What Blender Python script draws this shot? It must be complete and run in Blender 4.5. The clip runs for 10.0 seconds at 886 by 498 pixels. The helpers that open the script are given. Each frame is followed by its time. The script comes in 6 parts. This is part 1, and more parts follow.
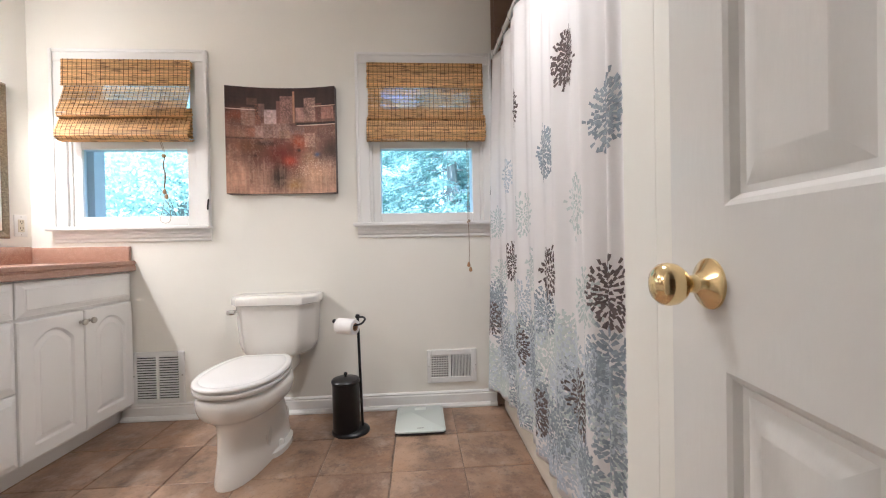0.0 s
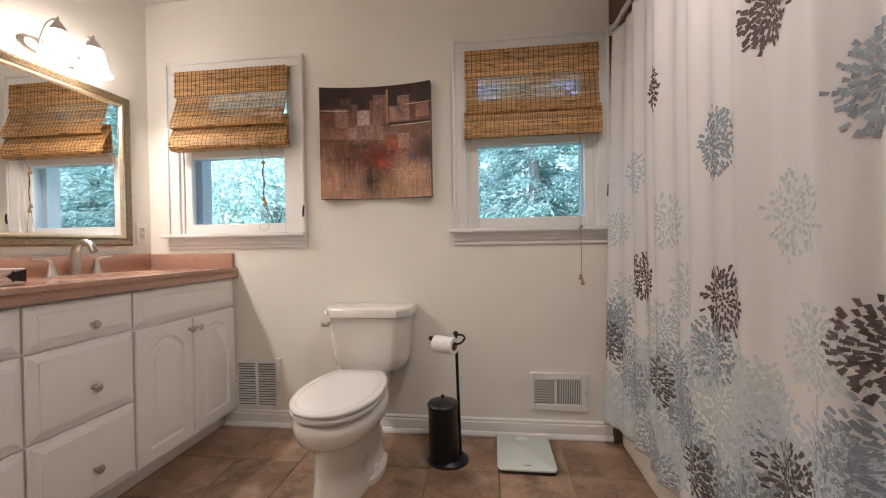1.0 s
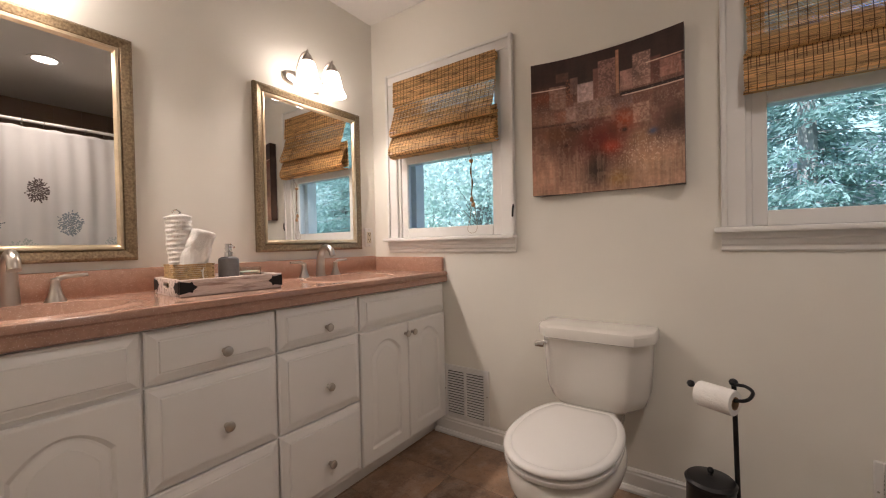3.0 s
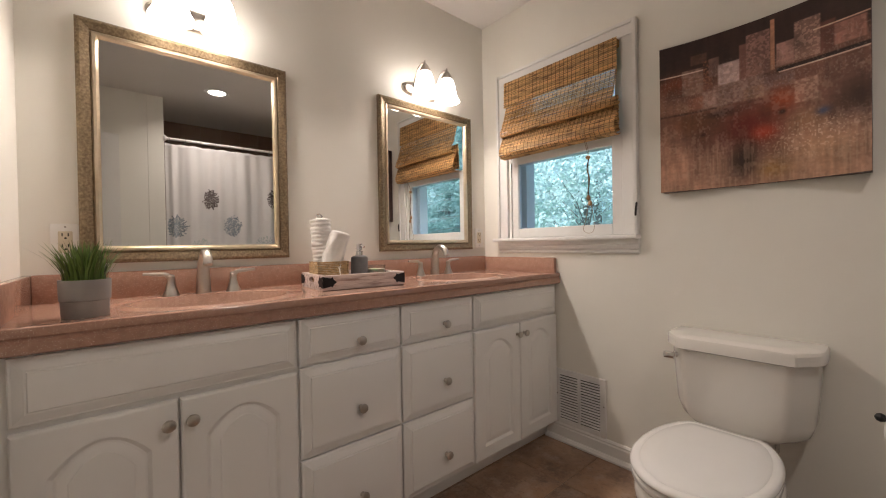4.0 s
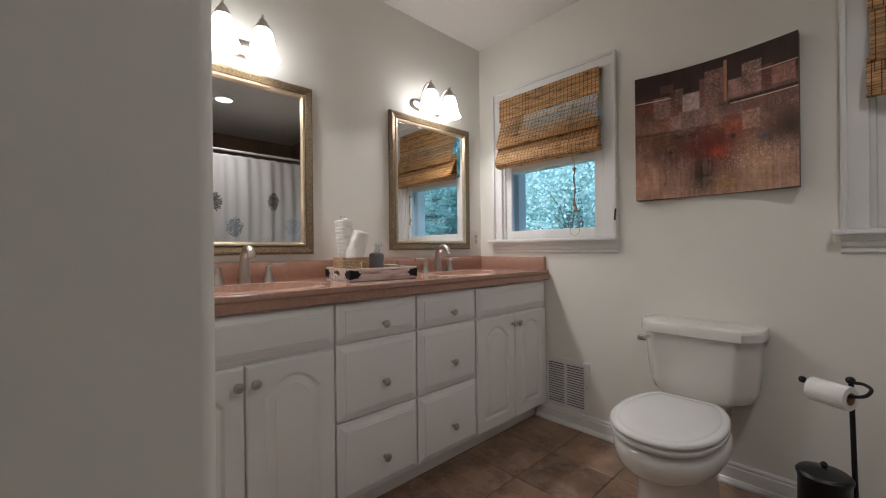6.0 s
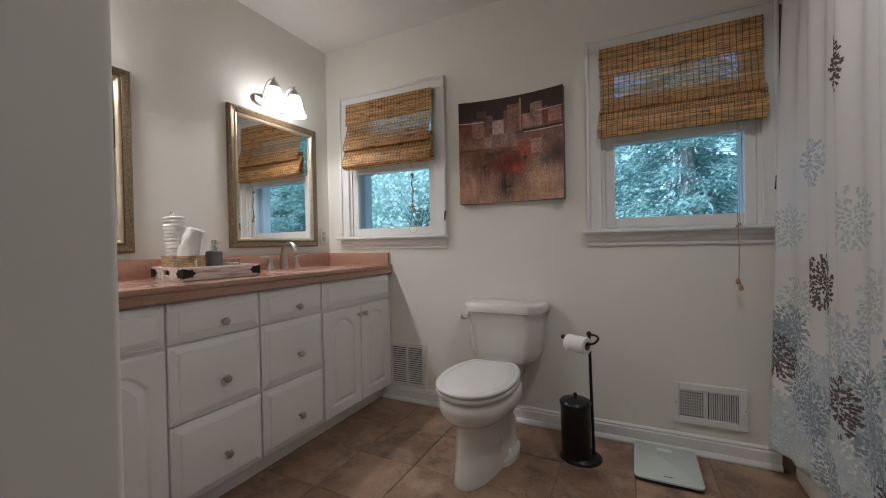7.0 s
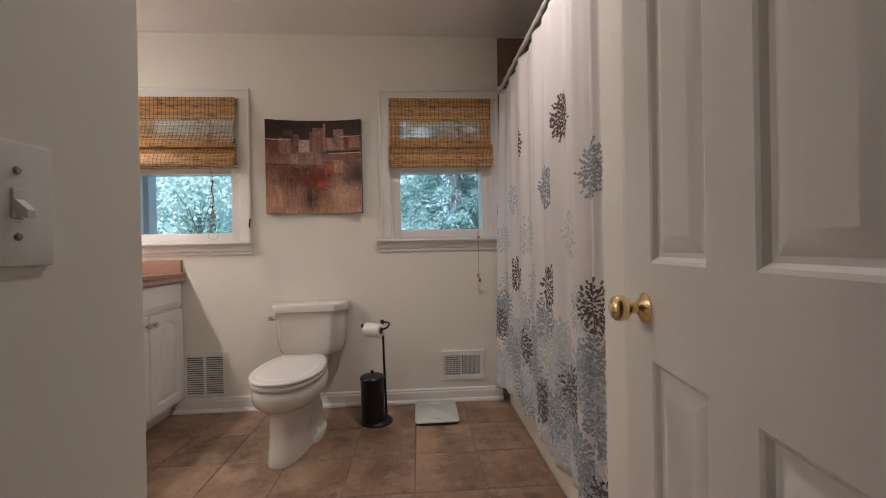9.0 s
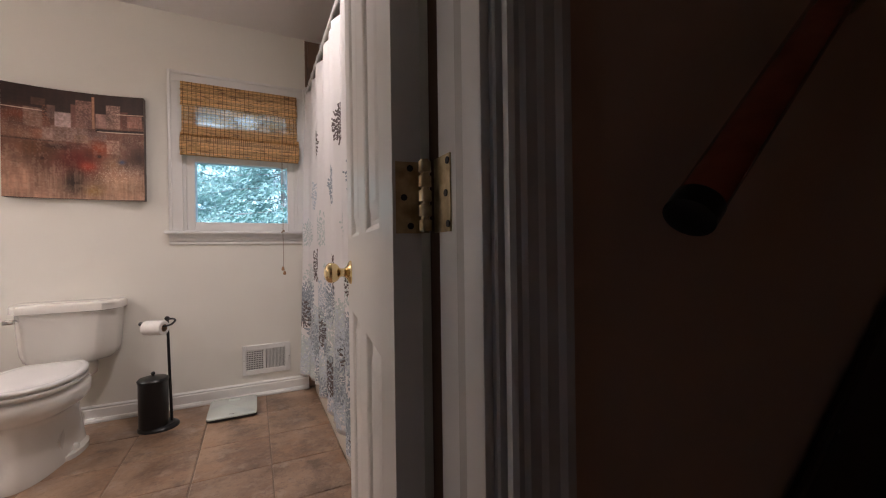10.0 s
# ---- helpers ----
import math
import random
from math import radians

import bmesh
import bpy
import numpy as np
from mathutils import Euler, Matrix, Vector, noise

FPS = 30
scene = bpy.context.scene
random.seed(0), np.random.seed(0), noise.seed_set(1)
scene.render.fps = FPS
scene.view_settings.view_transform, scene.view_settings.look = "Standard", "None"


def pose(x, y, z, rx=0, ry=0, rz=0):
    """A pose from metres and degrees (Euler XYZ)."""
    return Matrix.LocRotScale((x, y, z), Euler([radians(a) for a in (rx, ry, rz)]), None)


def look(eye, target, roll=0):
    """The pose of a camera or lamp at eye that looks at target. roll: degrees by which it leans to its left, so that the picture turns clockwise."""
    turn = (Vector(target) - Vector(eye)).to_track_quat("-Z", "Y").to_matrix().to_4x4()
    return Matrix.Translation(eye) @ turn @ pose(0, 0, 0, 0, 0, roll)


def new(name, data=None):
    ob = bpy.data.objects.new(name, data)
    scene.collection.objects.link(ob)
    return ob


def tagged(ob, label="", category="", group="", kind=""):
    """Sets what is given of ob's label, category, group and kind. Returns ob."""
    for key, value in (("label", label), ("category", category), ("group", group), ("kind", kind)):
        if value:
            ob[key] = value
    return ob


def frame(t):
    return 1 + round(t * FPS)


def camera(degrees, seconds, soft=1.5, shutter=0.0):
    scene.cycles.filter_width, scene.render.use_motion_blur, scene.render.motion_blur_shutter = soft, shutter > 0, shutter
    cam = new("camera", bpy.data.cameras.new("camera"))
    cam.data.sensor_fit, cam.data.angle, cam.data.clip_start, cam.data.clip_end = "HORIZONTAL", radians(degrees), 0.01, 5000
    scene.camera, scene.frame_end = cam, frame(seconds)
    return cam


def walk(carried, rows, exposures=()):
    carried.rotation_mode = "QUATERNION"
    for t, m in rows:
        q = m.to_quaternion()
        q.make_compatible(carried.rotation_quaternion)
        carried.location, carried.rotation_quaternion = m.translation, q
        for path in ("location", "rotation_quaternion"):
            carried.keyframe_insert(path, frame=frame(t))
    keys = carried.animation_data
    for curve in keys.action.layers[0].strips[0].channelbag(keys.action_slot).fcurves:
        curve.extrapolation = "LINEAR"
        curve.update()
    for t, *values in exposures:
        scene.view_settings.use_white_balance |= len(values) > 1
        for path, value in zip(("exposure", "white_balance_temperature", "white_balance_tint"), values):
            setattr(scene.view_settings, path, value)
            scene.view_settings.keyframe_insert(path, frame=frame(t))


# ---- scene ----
cam = camera(97.5, 10.0, soft=1.1)
PATH = [
    (0, (0.014, 0.006, 0.956), (0.143, 2.002, 0.937), -1.1),
    (0.5, (-0.076, 0.156, 0.982), (-0.162, 2.154, 0.96), -1.0),
    (1, (-0.144, 0.237, 1.016), (-0.381, 2.223, 0.991), -0.9),
    (1.5, (-0.192, 0.313, 1.018), (-0.594, 2.272, 0.991), -1.0),
    (2, (-0.251, 0.399, 1.035), (-0.905, 2.289, 1.012), -1.2),
    (2.5, (-0.302, 0.479, 1.042), (-1.169, 2.281, 1.015), -1.0),
    (3, (-0.355, 0.517, 1.056), (-1.498, 2.158, 1.029), -1.2),
    (3.2, (-0.367, 0.528, 1.057), (-1.617, 2.089, 1.034), -1.1),
    (4.3, (-0.393, 0.432, 1.062), (-1.961, 1.673, 1.045), -1.0),
    (4.5, (-0.385, 0.416, 1.058), (-1.974, 1.631, 1.044), -1.0),
    (5, (-0.357, 0.365, 1.064), (-1.964, 1.554, 1.048), -1.0),
    (5.2, (-0.342, 0.343, 1.064), (-1.952, 1.53, 1.048), -0.9),
    (6.3, (-0.236, 0.188, 1.032), (-1.57, 1.679, 1.027), -0.7),
    (6.5, (-0.187, 0.18, 1.038), (-1.414, 1.758, 1.022), -0.9),
    (7, (-0.113, 0.103, 1.033), (-0.993, 1.899, 1.008), -1.1),
    (7.5, (-0.085, -0.015, 1.033), (-0.723, 1.881, 1.015), -1.2),
    (8, (-0.08, -0.085, 1.035), (-0.524, 1.865, 1.01), -1.1),
    (8.5, (-0.085, -0.147, 1.032), (-0.293, 1.843, 1.023), -1.0),
    (9, (-0.082, -0.291, 1.031), (0.044, 1.705, 1.023), -1.1),
    (9.5, (0.002, -0.455, 0.998), (0.429, 1.499, 0.991), -1.1),
    (9.8, (0.079, -0.526, 0.979), (0.766, 1.352, 0.97), -1.0),
    (10, (0.135, -0.571, 0.963), (1.009, 1.228, 0.96), -0.8),
]
EXPOSURES = [(0, 2.39, 5900, 13), (0.5, 2.12, 6300, 14), (1, 1.80, 6650, 17), (2, 1.47, 6950, 19), (3, 1.42, 7000, 20), (4.5, 1.24, 6650, 15), (5, 1.17, 6500, 14), (6.3, 1.05, 5900, 11), (7.5, 1.05, 5900, 11), (8.5, 1.29, 6500, 17), (9.5, 1.40, 6650, 20), (10, 1.76, 6450, 21)]
walk(cam, [(t, look(eye, target, roll)) for t, eye, target, roll in PATH], EXPOSURES)

# ---- daylight ----
sky_world = bpy.data.worlds.new("sky")
scene.world = sky_world
sky_world.use_nodes = True
wn = sky_world.node_tree
sky = wn.nodes.new("ShaderNodeTexSky")
sky.sky_type = "NISHITA"
sky.sun_disc = False
sky.sun_elevation = radians(48)
sky.sun_rotation = radians(200)
wn.links.new(sky.outputs["Color"], wn.nodes["Background"].inputs["Color"])
wn.nodes["Background"].inputs["Strength"].default_value = 0.15
sun_data = bpy.data.lights.new("sun", "SUN")
sun_data.energy, sun_data.angle, sun_data.color = 4.8, radians(0.6), (1.0, 0.95, 0.88)
sun_lamp = new("sun", sun_data)
sun_lamp.matrix_world = look((-3, -9, 10), (0, 0, 0))

SHADE_GLOW = 4.0        # glass shades of the wall lamps
BULB_WATTS = 0.85         # each bulb, through the open foot of its shade
CEILING_WATTS = 2.4    # recessed ceiling lamp
WARM = (1.0, 0.945, 0.87)


# ---- building helpers ----
def thing(name, place, label, category, group="", kind=""):
    ob = new(name)
    ob.empty_display_size = 0.05
    ob.matrix_basis = place if isinstance(place, Matrix) else Matrix.Translation(place)
    return tagged(ob, label, category, group, kind)


def world_of(ob):
    m = ob.matrix_basis.copy()
    while ob.parent:
        ob = ob.parent
        m = ob.matrix_basis @ m
    return m


def mesh_of(name, bm, material, smooth=True, sharp=35):
    me = bpy.data.meshes.new(name)
    bmesh.ops.recalc_face_normals(bm, faces=bm.faces[:])
    bm.to_mesh(me)
    bm.free()
    for m in material if isinstance(material, (list, tuple)) else [material]:
        me.materials.append(m)
    if smooth:
        me.polygons.foreach_set("use_smooth", [True] * len(me.polygons))
        me.set_sharp_from_angle(angle=radians(sharp))
    return me


def part(name, bm, material, parent, label="", smooth=True, sharp=35):
    """One mesh, given in world metres, as a part of a thing or of a part."""
    bm.transform(world_of(parent).inverted())
    ob = new(name, mesh_of(name, bm, material, smooth, sharp))
    ob.parent = parent
    return tagged(ob, label)


def solid(name, bm, material, label, category, kind="", group="", smooth=True, sharp=35):
    """One mesh that is a whole thing."""
    return tagged(new(name, mesh_of(name, bm, material, smooth, sharp)), label, category, group, kind)


def box(bm, lo, hi, bevel=0.0, segments=2):
    v = [bm.verts.new((x, y, z)) for x in (lo[0], hi[0]) for y in (lo[1], hi[1]) for z in (lo[2], hi[2])]
    faces = [bm.faces.new([v[i] for i in q]) for q in ((0, 1, 3, 2), (4, 6, 7, 5), (0, 4, 5, 1), (2, 3, 7, 6), (0, 2, 6, 4), (1, 5, 7, 3))]
    if bevel:
        edges = list({e for f in faces for e in f.edges})
        bmesh.ops.bevel(bm, geom=edges, offset=bevel, segments=segments, affect="EDGES", profile=0.5)
    return bm


def boxed(lo, hi, bevel=0.0, segments=2):
    return box(bmesh.new(), lo, hi, bevel, segments)


def loft(bm, rings, caps=True, closed=True):
    """Skin over rings of equally many points."""
    vs = [[bm.verts.new(p) for p in ring] for ring in rings]
    n = len(vs[0])
    for a, b in zip(vs, vs[1:]):
        for i in range(n if closed else n - 1):
            bm.faces.new((a[i], a[(i + 1) % n], b[(i + 1) % n], b[i]))
    if caps:
        bm.faces.new(vs[0][::-1])
        bm.faces.new(vs[-1])
    return bm


def lathe(bm, profile, centre, axis="z", n=24, caps=True):
    rings = []
    for r, h in profile:
        ring = []
        for k in range(n):
            a = 2 * math.pi * k / n
            c, s = r * math.cos(a), r * math.sin(a)
            p = {"z": (c, s, h), "x": (h, c, s), "y": (c, h, s)}[axis]
            ring.append(Vector(centre) + Vector(p))
        rings.append(ring)
    return loft(bm, rings, caps)


def tube(bm, points, r, n=10, caps=True):
    pts = [Vector(p) for p in points]
    rs = r if isinstance(r, (list, tuple)) else [r] * len(pts)
    rings, side = [], None
    for i, p in enumerate(pts):
        d = (pts[min(i + 1, len(pts) - 1)] - pts[max(i - 1, 0)]).normalized()
        if side is None:
            side = d.orthogonal().normalized()
        side = (side - d * side.dot(d)).normalized()
        up = d.cross(side)
        rings.append([p + rs[i] * (math.cos(a) * side + math.sin(a) * up) for a in [2 * math.pi * k / n for k in range(n)]])
    return loft(bm, rings, caps)


def bend(points, steps=6):
    """A smooth line through points."""
    p = [Vector(q) for q in points]
    p = [2 * p[0] - p[1]] + p + [2 * p[-1] - p[-2]]
    out = []
    for i in range(1, len(p) - 2):
        for k in range(steps):
            t = k / steps
            out.append(0.5 * ((2 * p[i]) + (p[i + 1] - p[i - 1]) * t + (2 * p[i - 1] - 5 * p[i] + 4 * p[i + 1] - p[i + 2]) * t * t
                              + (3 * p[i] - p[i - 1] - 3 * p[i + 1] + p[i + 2]) * t ** 3))
    return out + [p[-2]]


# ---- materials ----
def mat(name, colour, rough=0.5, metal=0.0, second=None, scale=6.0, amount=0.5, bump=0.0, bump_scale=80.0, stretch=(1, 1, 1),
        specular=0.5, coat=0.0, per_object=0.0, per_island=0.0, rough_var=0.0, subsurface=0.0, transmission=0.0, edges=(0.3, 0.7)):
    m = bpy.data.materials.new(name)
    m.use_nodes = True
    nt = m.node_tree
    N, L = nt.nodes, nt.links
    b = N["Principled BSDF"]
    b.inputs["Roughness"].default_value = rough
    b.inputs["Metallic"].default_value = metal
    b.inputs["Specular IOR Level"].default_value = specular
    b.inputs["Coat Weight"].default_value = coat
    b.inputs["Subsurface Weight"].default_value = subsurface
    b.inputs["Transmission Weight"].default_value = transmission
    tc = N.new("ShaderNodeTexCoord")
    mp = N.new("ShaderNodeMapping")
    mp.inputs["Scale"].default_value = stretch
    L.new(tc.outputs["Object"], mp.inputs["Vector"])
    vec = mp.outputs["Vector"]
    if per_object:
        info = N.new("ShaderNodeObjectInfo")
        off = N.new("ShaderNodeVectorMath")
        off.operation = "MULTIPLY_ADD"
        off.inputs[1].default_value = (37, 53, 71)
        L.new(info.outputs["Random"], off.inputs[0])
        L.new(vec, off.inputs[2])
        vec = off.outputs[0]
    second = second or tuple(c * 0.9 for c in colour)
    mix = N.new("ShaderNodeMix")
    mix.data_type = "RGBA"
    mix.inputs["A"].default_value = (*colour, 1)
    mix.inputs["B"].default_value = (*second, 1)
    noise1 = N.new("ShaderNodeTexNoise")
    noise1.inputs["Scale"].default_value = scale
    noise1.inputs["Detail"].default_value = 5
    L.new(vec, noise1.inputs["Vector"])
    ramp = N.new("ShaderNodeMapRange")
    ramp.inputs["From Min"].default_value, ramp.inputs["From Max"].default_value = edges
    ramp.inputs["To Max"].default_value = amount
    L.new(noise1.outputs["Fac"], ramp.inputs["Value"])
    L.new(ramp.outputs["Result"], mix.inputs["Factor"])
    colour_out = mix.outputs["Result"]
    if per_object or per_island:
        hue = N.new("ShaderNodeHueSaturation")
        rnd = N.new("ShaderNodeMapRange")
        span = per_object or per_island
        rnd.inputs["To Min"].default_value, rnd.inputs["To Max"].default_value = 1 - span, 1 + span
        if per_object:
            L.new(info.outputs["Random"], rnd.inputs["Value"])
        else:
            geo = N.new("ShaderNodeNewGeometry")
            L.new(geo.outputs["Random Per Island"], rnd.inputs["Value"])
        L.new(rnd.outputs["Result"], hue.inputs["Value"])
        L.new(colour_out, hue.inputs["Color"])
        colour_out = hue.outputs["Color"]
    L.new(colour_out, b.inputs["Base Color"])
    if rough_var:
        rr = N.new("ShaderNodeMapRange")
        rr.inputs["To Min"].default_value, rr.inputs["To Max"].default_value = rough - rough_var, rough + rough_var
        L.new(noise1.outputs["Fac"], rr.inputs["Value"])
        L.new(rr.outputs["Result"], b.inputs["Roughness"])
    if bump:
        fine = N.new("ShaderNodeTexNoise")
        fine.inputs["Scale"].default_value = bump_scale
        fine.inputs["Detail"].default_value = 3
        L.new(vec, fine.inputs["Vector"])
        bp = N.new("ShaderNodeBump")
        bp.inputs["Strength"].default_value = bump
        bp.inputs["Distance"].default_value = 0.004
        L.new(fine.outputs["Fac"], bp.inputs["Height"])
        L.new(bp.outputs["Normal"], b.inputs["Normal"])
    return m


def glow(name, colour, strength):
    m = bpy.data.materials.new(name)
    m.use_nodes = True
    b = m.node_tree.nodes["Principled BSDF"]
    b.inputs["Base Color"].default_value = (0.85, 0.85, 0.82, 1)
    b.inputs["Roughness"].default_value = 0.35
    b.inputs["Emission Color"].default_value = (*colour, 1)
    b.inputs["Emission Strength"].default_value = strength
    return m


def add_specks(m, colour, scale, edge):
    """Small chips of another colour in a stone-like top."""
    nt = m.node_tree
    b = nt.nodes["Principled BSDF"]
    old = b.inputs["Base Color"].links[0].from_socket
    tc = nt.nodes.new("ShaderNodeTexCoord")
    vor = nt.nodes.new("ShaderNodeTexVoronoi")
    vor.inputs["Scale"].default_value = scale
    nt.links.new(tc.outputs["Object"], vor.inputs["Vector"])
    less = nt.nodes.new("ShaderNodeMapRange")
    less.inputs["From Min"].default_value, less.inputs["From Max"].default_value = edge, edge * 0.6
    nt.links.new(vor.outputs["Distance"], less.inputs["Value"])
    pick = nt.nodes.new("ShaderNodeMath")
    pick.operation = "GREATER_THAN"
    pick.inputs[1].default_value = 0.62
    nt.links.new(vor.outputs["Color"], pick.inputs[0])
    both = nt.nodes.new("ShaderNodeMath")
    both.operation = "MULTIPLY"
    nt.links.new(less.outputs["Result"], both.inputs[0])
    nt.links.new(pick.outputs[0], both.inputs[1])
    mix = nt.nodes.new("ShaderNodeMix")
    mix.data_type = "RGBA"
    mix.inputs["B"].default_value = (*colour, 1)
    nt.links.new(both.outputs[0], mix.inputs["Factor"])
    nt.links.new(old, mix.inputs["A"])
    nt.links.new(mix.outputs["Result"], b.inputs["Base Color"])
    return m


def mottle(m, colour, scale, lo, hi, strength):
    """Soft blotches of a second colour."""
    nt = m.node_tree
    b = nt.nodes["Principled BSDF"]
    old = b.inputs["Base Color"].links[0].from_socket
    tc = nt.nodes.new("ShaderNodeTexCoord")
    info = nt.nodes.new("ShaderNodeObjectInfo")
    off = nt.nodes.new("ShaderNodeVectorMath")
    off.operation = "MULTIPLY_ADD"
    off.inputs[1].default_value = (61, 17, 43)
    nt.links.new(info.outputs["Random"], off.inputs[0])
    nt.links.new(tc.outputs["Object"], off.inputs[2])
    nz = nt.nodes.new("ShaderNodeTexNoise")
    nz.inputs["Scale"].default_value = scale
    nz.inputs["Detail"].default_value = 8
    nz.inputs["Roughness"].default_value = 0.65
    nt.links.new(off.outputs[0], nz.inputs["Vector"])
    rr = nt.nodes.new("ShaderNodeMapRange")
    rr.inputs["From Min"].default_value, rr.inputs["From Max"].default_value = lo, hi
    rr.inputs["To Max"].default_value = strength
    nt.links.new(nz.outputs["Fac"], rr.inputs["Value"])
    mix = nt.nodes.new("ShaderNodeMix")
    mix.data_type = "RGBA"
    mix.inputs["B"].default_value = (*colour, 1)
    nt.links.new(rr.outputs["Result"], mix.inputs["Factor"])
    nt.links.new(old, mix.inputs["A"])
    nt.links.new(mix.outputs["Result"], b.inputs["Base Color"])
    return m


WALL = mat("wall_paint", (0.81, 0.785, 0.72), 0.6, second=(0.77, 0.745, 0.68), scale=2.5, bump=0.02, bump_scale=260)
CEIL = mat("ceiling_paint", (0.77, 0.74, 0.71), 0.7, second=(0.73, 0.70, 0.67), scale=2, bump=0.08, bump_scale=200)
TRIM = mat("white_trim_paint", (0.80, 0.79, 0.77), 0.35, second=(0.75, 0.73, 0.70), scale=7, bump=0.03, bump_scale=120)
CABINET = mat("white_cabinet_paint", (0.86, 0.845, 0.82), 0.28, second=(0.83, 0.81, 0.78), scale=5, bump=0.02, bump_scale=150)
# flat grey for the shadow groove painted on the door jamb
GROOVE_SHADE = mat("groove_shadow_grey", (0.55, 0.53, 0.50), 0.5, scale=8, bump=0.05)
DOORPAINT = mat("door_paint", (0.72, 0.70, 0.665), 0.4, second=(0.68, 0.655, 0.62), scale=3, bump=0.08, bump_scale=90, stretch=(1, 1, 0.25))
TILE = mat("brown_stone_tile", (0.205, 0.123, 0.082), 0.36, second=(0.405, 0.265, 0.178), scale=5, amount=0.9, bump=0.9, bump_scale=18, per_object=0.14, rough_var=0.16, edges=(0.40, 0.62))
for spot in (((0.345, 0.185, 0.100), 3.5, 0.50, 0.66, 0.60), ((0.078, 0.050, 0.041), 6.0, 0.52, 0.66, 0.70), ((0.42, 0.33, 0.265), 9.0, 0.54, 0.70, 0.65), ((0.36, 0.255, 0.185), 34.0, 0.52, 0.68, 0.45), ((0.085, 0.055, 0.043), 70.0, 0.55, 0.68, 0.45)):
    TILE = mottle(TILE, *spot)
GROUT = mat("grout", (0.21, 0.15, 0.11), 0.9, second=(0.30, 0.24, 0.19), scale=20, bump=0.5, bump_scale=200)
BATHTILE = mat("brown_wall_tile", (0.20, 0.125, 0.085), 0.3, second=(0.26, 0.17, 0.12), scale=6, bump=0.1, bump_scale=40, per_object=0.06)
STONE = add_specks(mat("terracotta_solid_surface", (0.45, 0.262, 0.192), 0.15, second=(0.29, 0.155, 0.110), scale=60, bump=0.02, bump_scale=120), (0.74, 0.58, 0.48), 400, 0.36)
PORCELAIN = mat("white_porcelain", (0.74, 0.71, 0.665), 0.12, second=(0.71, 0.68, 0.635), scale=3, specular=0.6, coat=0.5)
SEAT = mat("white_seat_plastic", (0.75, 0.735, 0.71), 0.22, scale=3)
NICKEL = mat("brushed_nickel", (0.56, 0.52, 0.475), 0.28, 1.0, second=(0.46, 0.425, 0.385), scale=30, bump=0.05, bump_scale=300, stretch=(1, 1, 0.2))
CHROME = mat("chrome", (0.75, 0.75, 0.75), 0.12, 1.0, scale=20)
BRASS = mat("polished_brass", (0.90, 0.71, 0.40), 0.18, 1.0, second=(0.84, 0.63, 0.31), scale=25, rough_var=0.05)
OLDBRASS = mat("worn_brass", (0.66, 0.54, 0.33), 0.40, 1.0, second=(0.24, 0.16, 0.08), scale=45, amount=0.85, rough_var=0.12)
BRONZE = mat("black_bronze_enamel", (0.010, 0.010, 0.012), 0.34, 0.25, second=(0.016, 0.015, 0.017), scale=40, bump=0.05)
MIRROR = mat("mirror_silver", (0.90, 0.91, 0.90), 0.008, 1.0, second=(0.89, 0.90, 0.89), scale=2)
FRAMEGOLD = mat("antique_gold", (0.66, 0.55, 0.40), 0.30, 0.8, second=(0.46, 0.36, 0.24), scale=22, amount=0.6, bump=0.15, bump_scale=90)
FRAMEDARK = mat("mottled_bronze_leaf", (0.135, 0.092, 0.053), 0.36, 0.55, second=(0.36, 0.27, 0.165), scale=130, amount=0.8, bump=0.35, bump_scale=110)
BAMBOO = mat("bamboo_slats", (0.68, 0.395, 0.158), 0.5, second=(0.085, 0.028, 0.010), scale=1.0, amount=0.86, stretch=(13, 3, 150), bump=0.2, bump_scale=60, per_island=0.48, edges=(0.54, 0.62))
STRING = mat("shade_string", (0.130, 0.058, 0.021), 0.8, scale=90)
CORD = mat("pull_cord", (0.30, 0.20, 0.12), 0.8, scale=90)
WOODBEAD = mat("wooden_bead", (0.40, 0.22, 0.10), 0.4, scale=60)
CLOTH = mat("white_curtain_cloth", (0.86, 0.83, 0.82), 0.85, second=(0.83, 0.80, 0.79), scale=3, bump=0.12, bump_scale=700, specular=0.2)
TUBWHITE = mat("cream_tub_enamel", (0.74, 0.68, 0.58), 0.2, scale=3, coat=0.3)
WHITEPLASTIC = mat("white_plastic", (0.80, 0.79, 0.76), 0.35, scale=20)
VENTPAINT = mat("white_enamelled_metal", (0.78, 0.77, 0.75), 0.35, scale=12, bump=0.03)
DARK = mat("dark_duct", (0.03, 0.028, 0.026), 0.9, scale=10)
SCREW = mat("dull_screw", (0.35, 0.33, 0.30), 0.4, 0.9, scale=50)
PAPER = mat("toilet_paper", (0.84, 0.82, 0.79), 0.9, scale=30, bump=0.3, bump_scale=200)
CARD = mat("cardboard", (0.35, 0.22, 0.13), 0.9, scale=60)
SCALEGLASS = mat("pale_green_glass", (0.62, 0.68, 0.64), 0.08, second=(0.59, 0.66, 0.62), scale=4, coat=0.6)
RUBBER = mat("black_rubber", (0.02, 0.02, 0.02), 0.6, scale=20)
POT = mat("grey_clay_pot", (0.27, 0.25, 0.24), 0.65, second=(0.23, 0.215, 0.205), scale=25, bump=0.15)
SOIL = mat("dark_soil", (0.03, 0.022, 0.015), 0.95, scale=90, bump=0.8, bump_scale=200)
BLADE = mat("green_grass_blade", (0.075, 0.15, 0.025), 0.45, second=(0.16, 0.24, 0.06), scale=12, per_island=0.45)
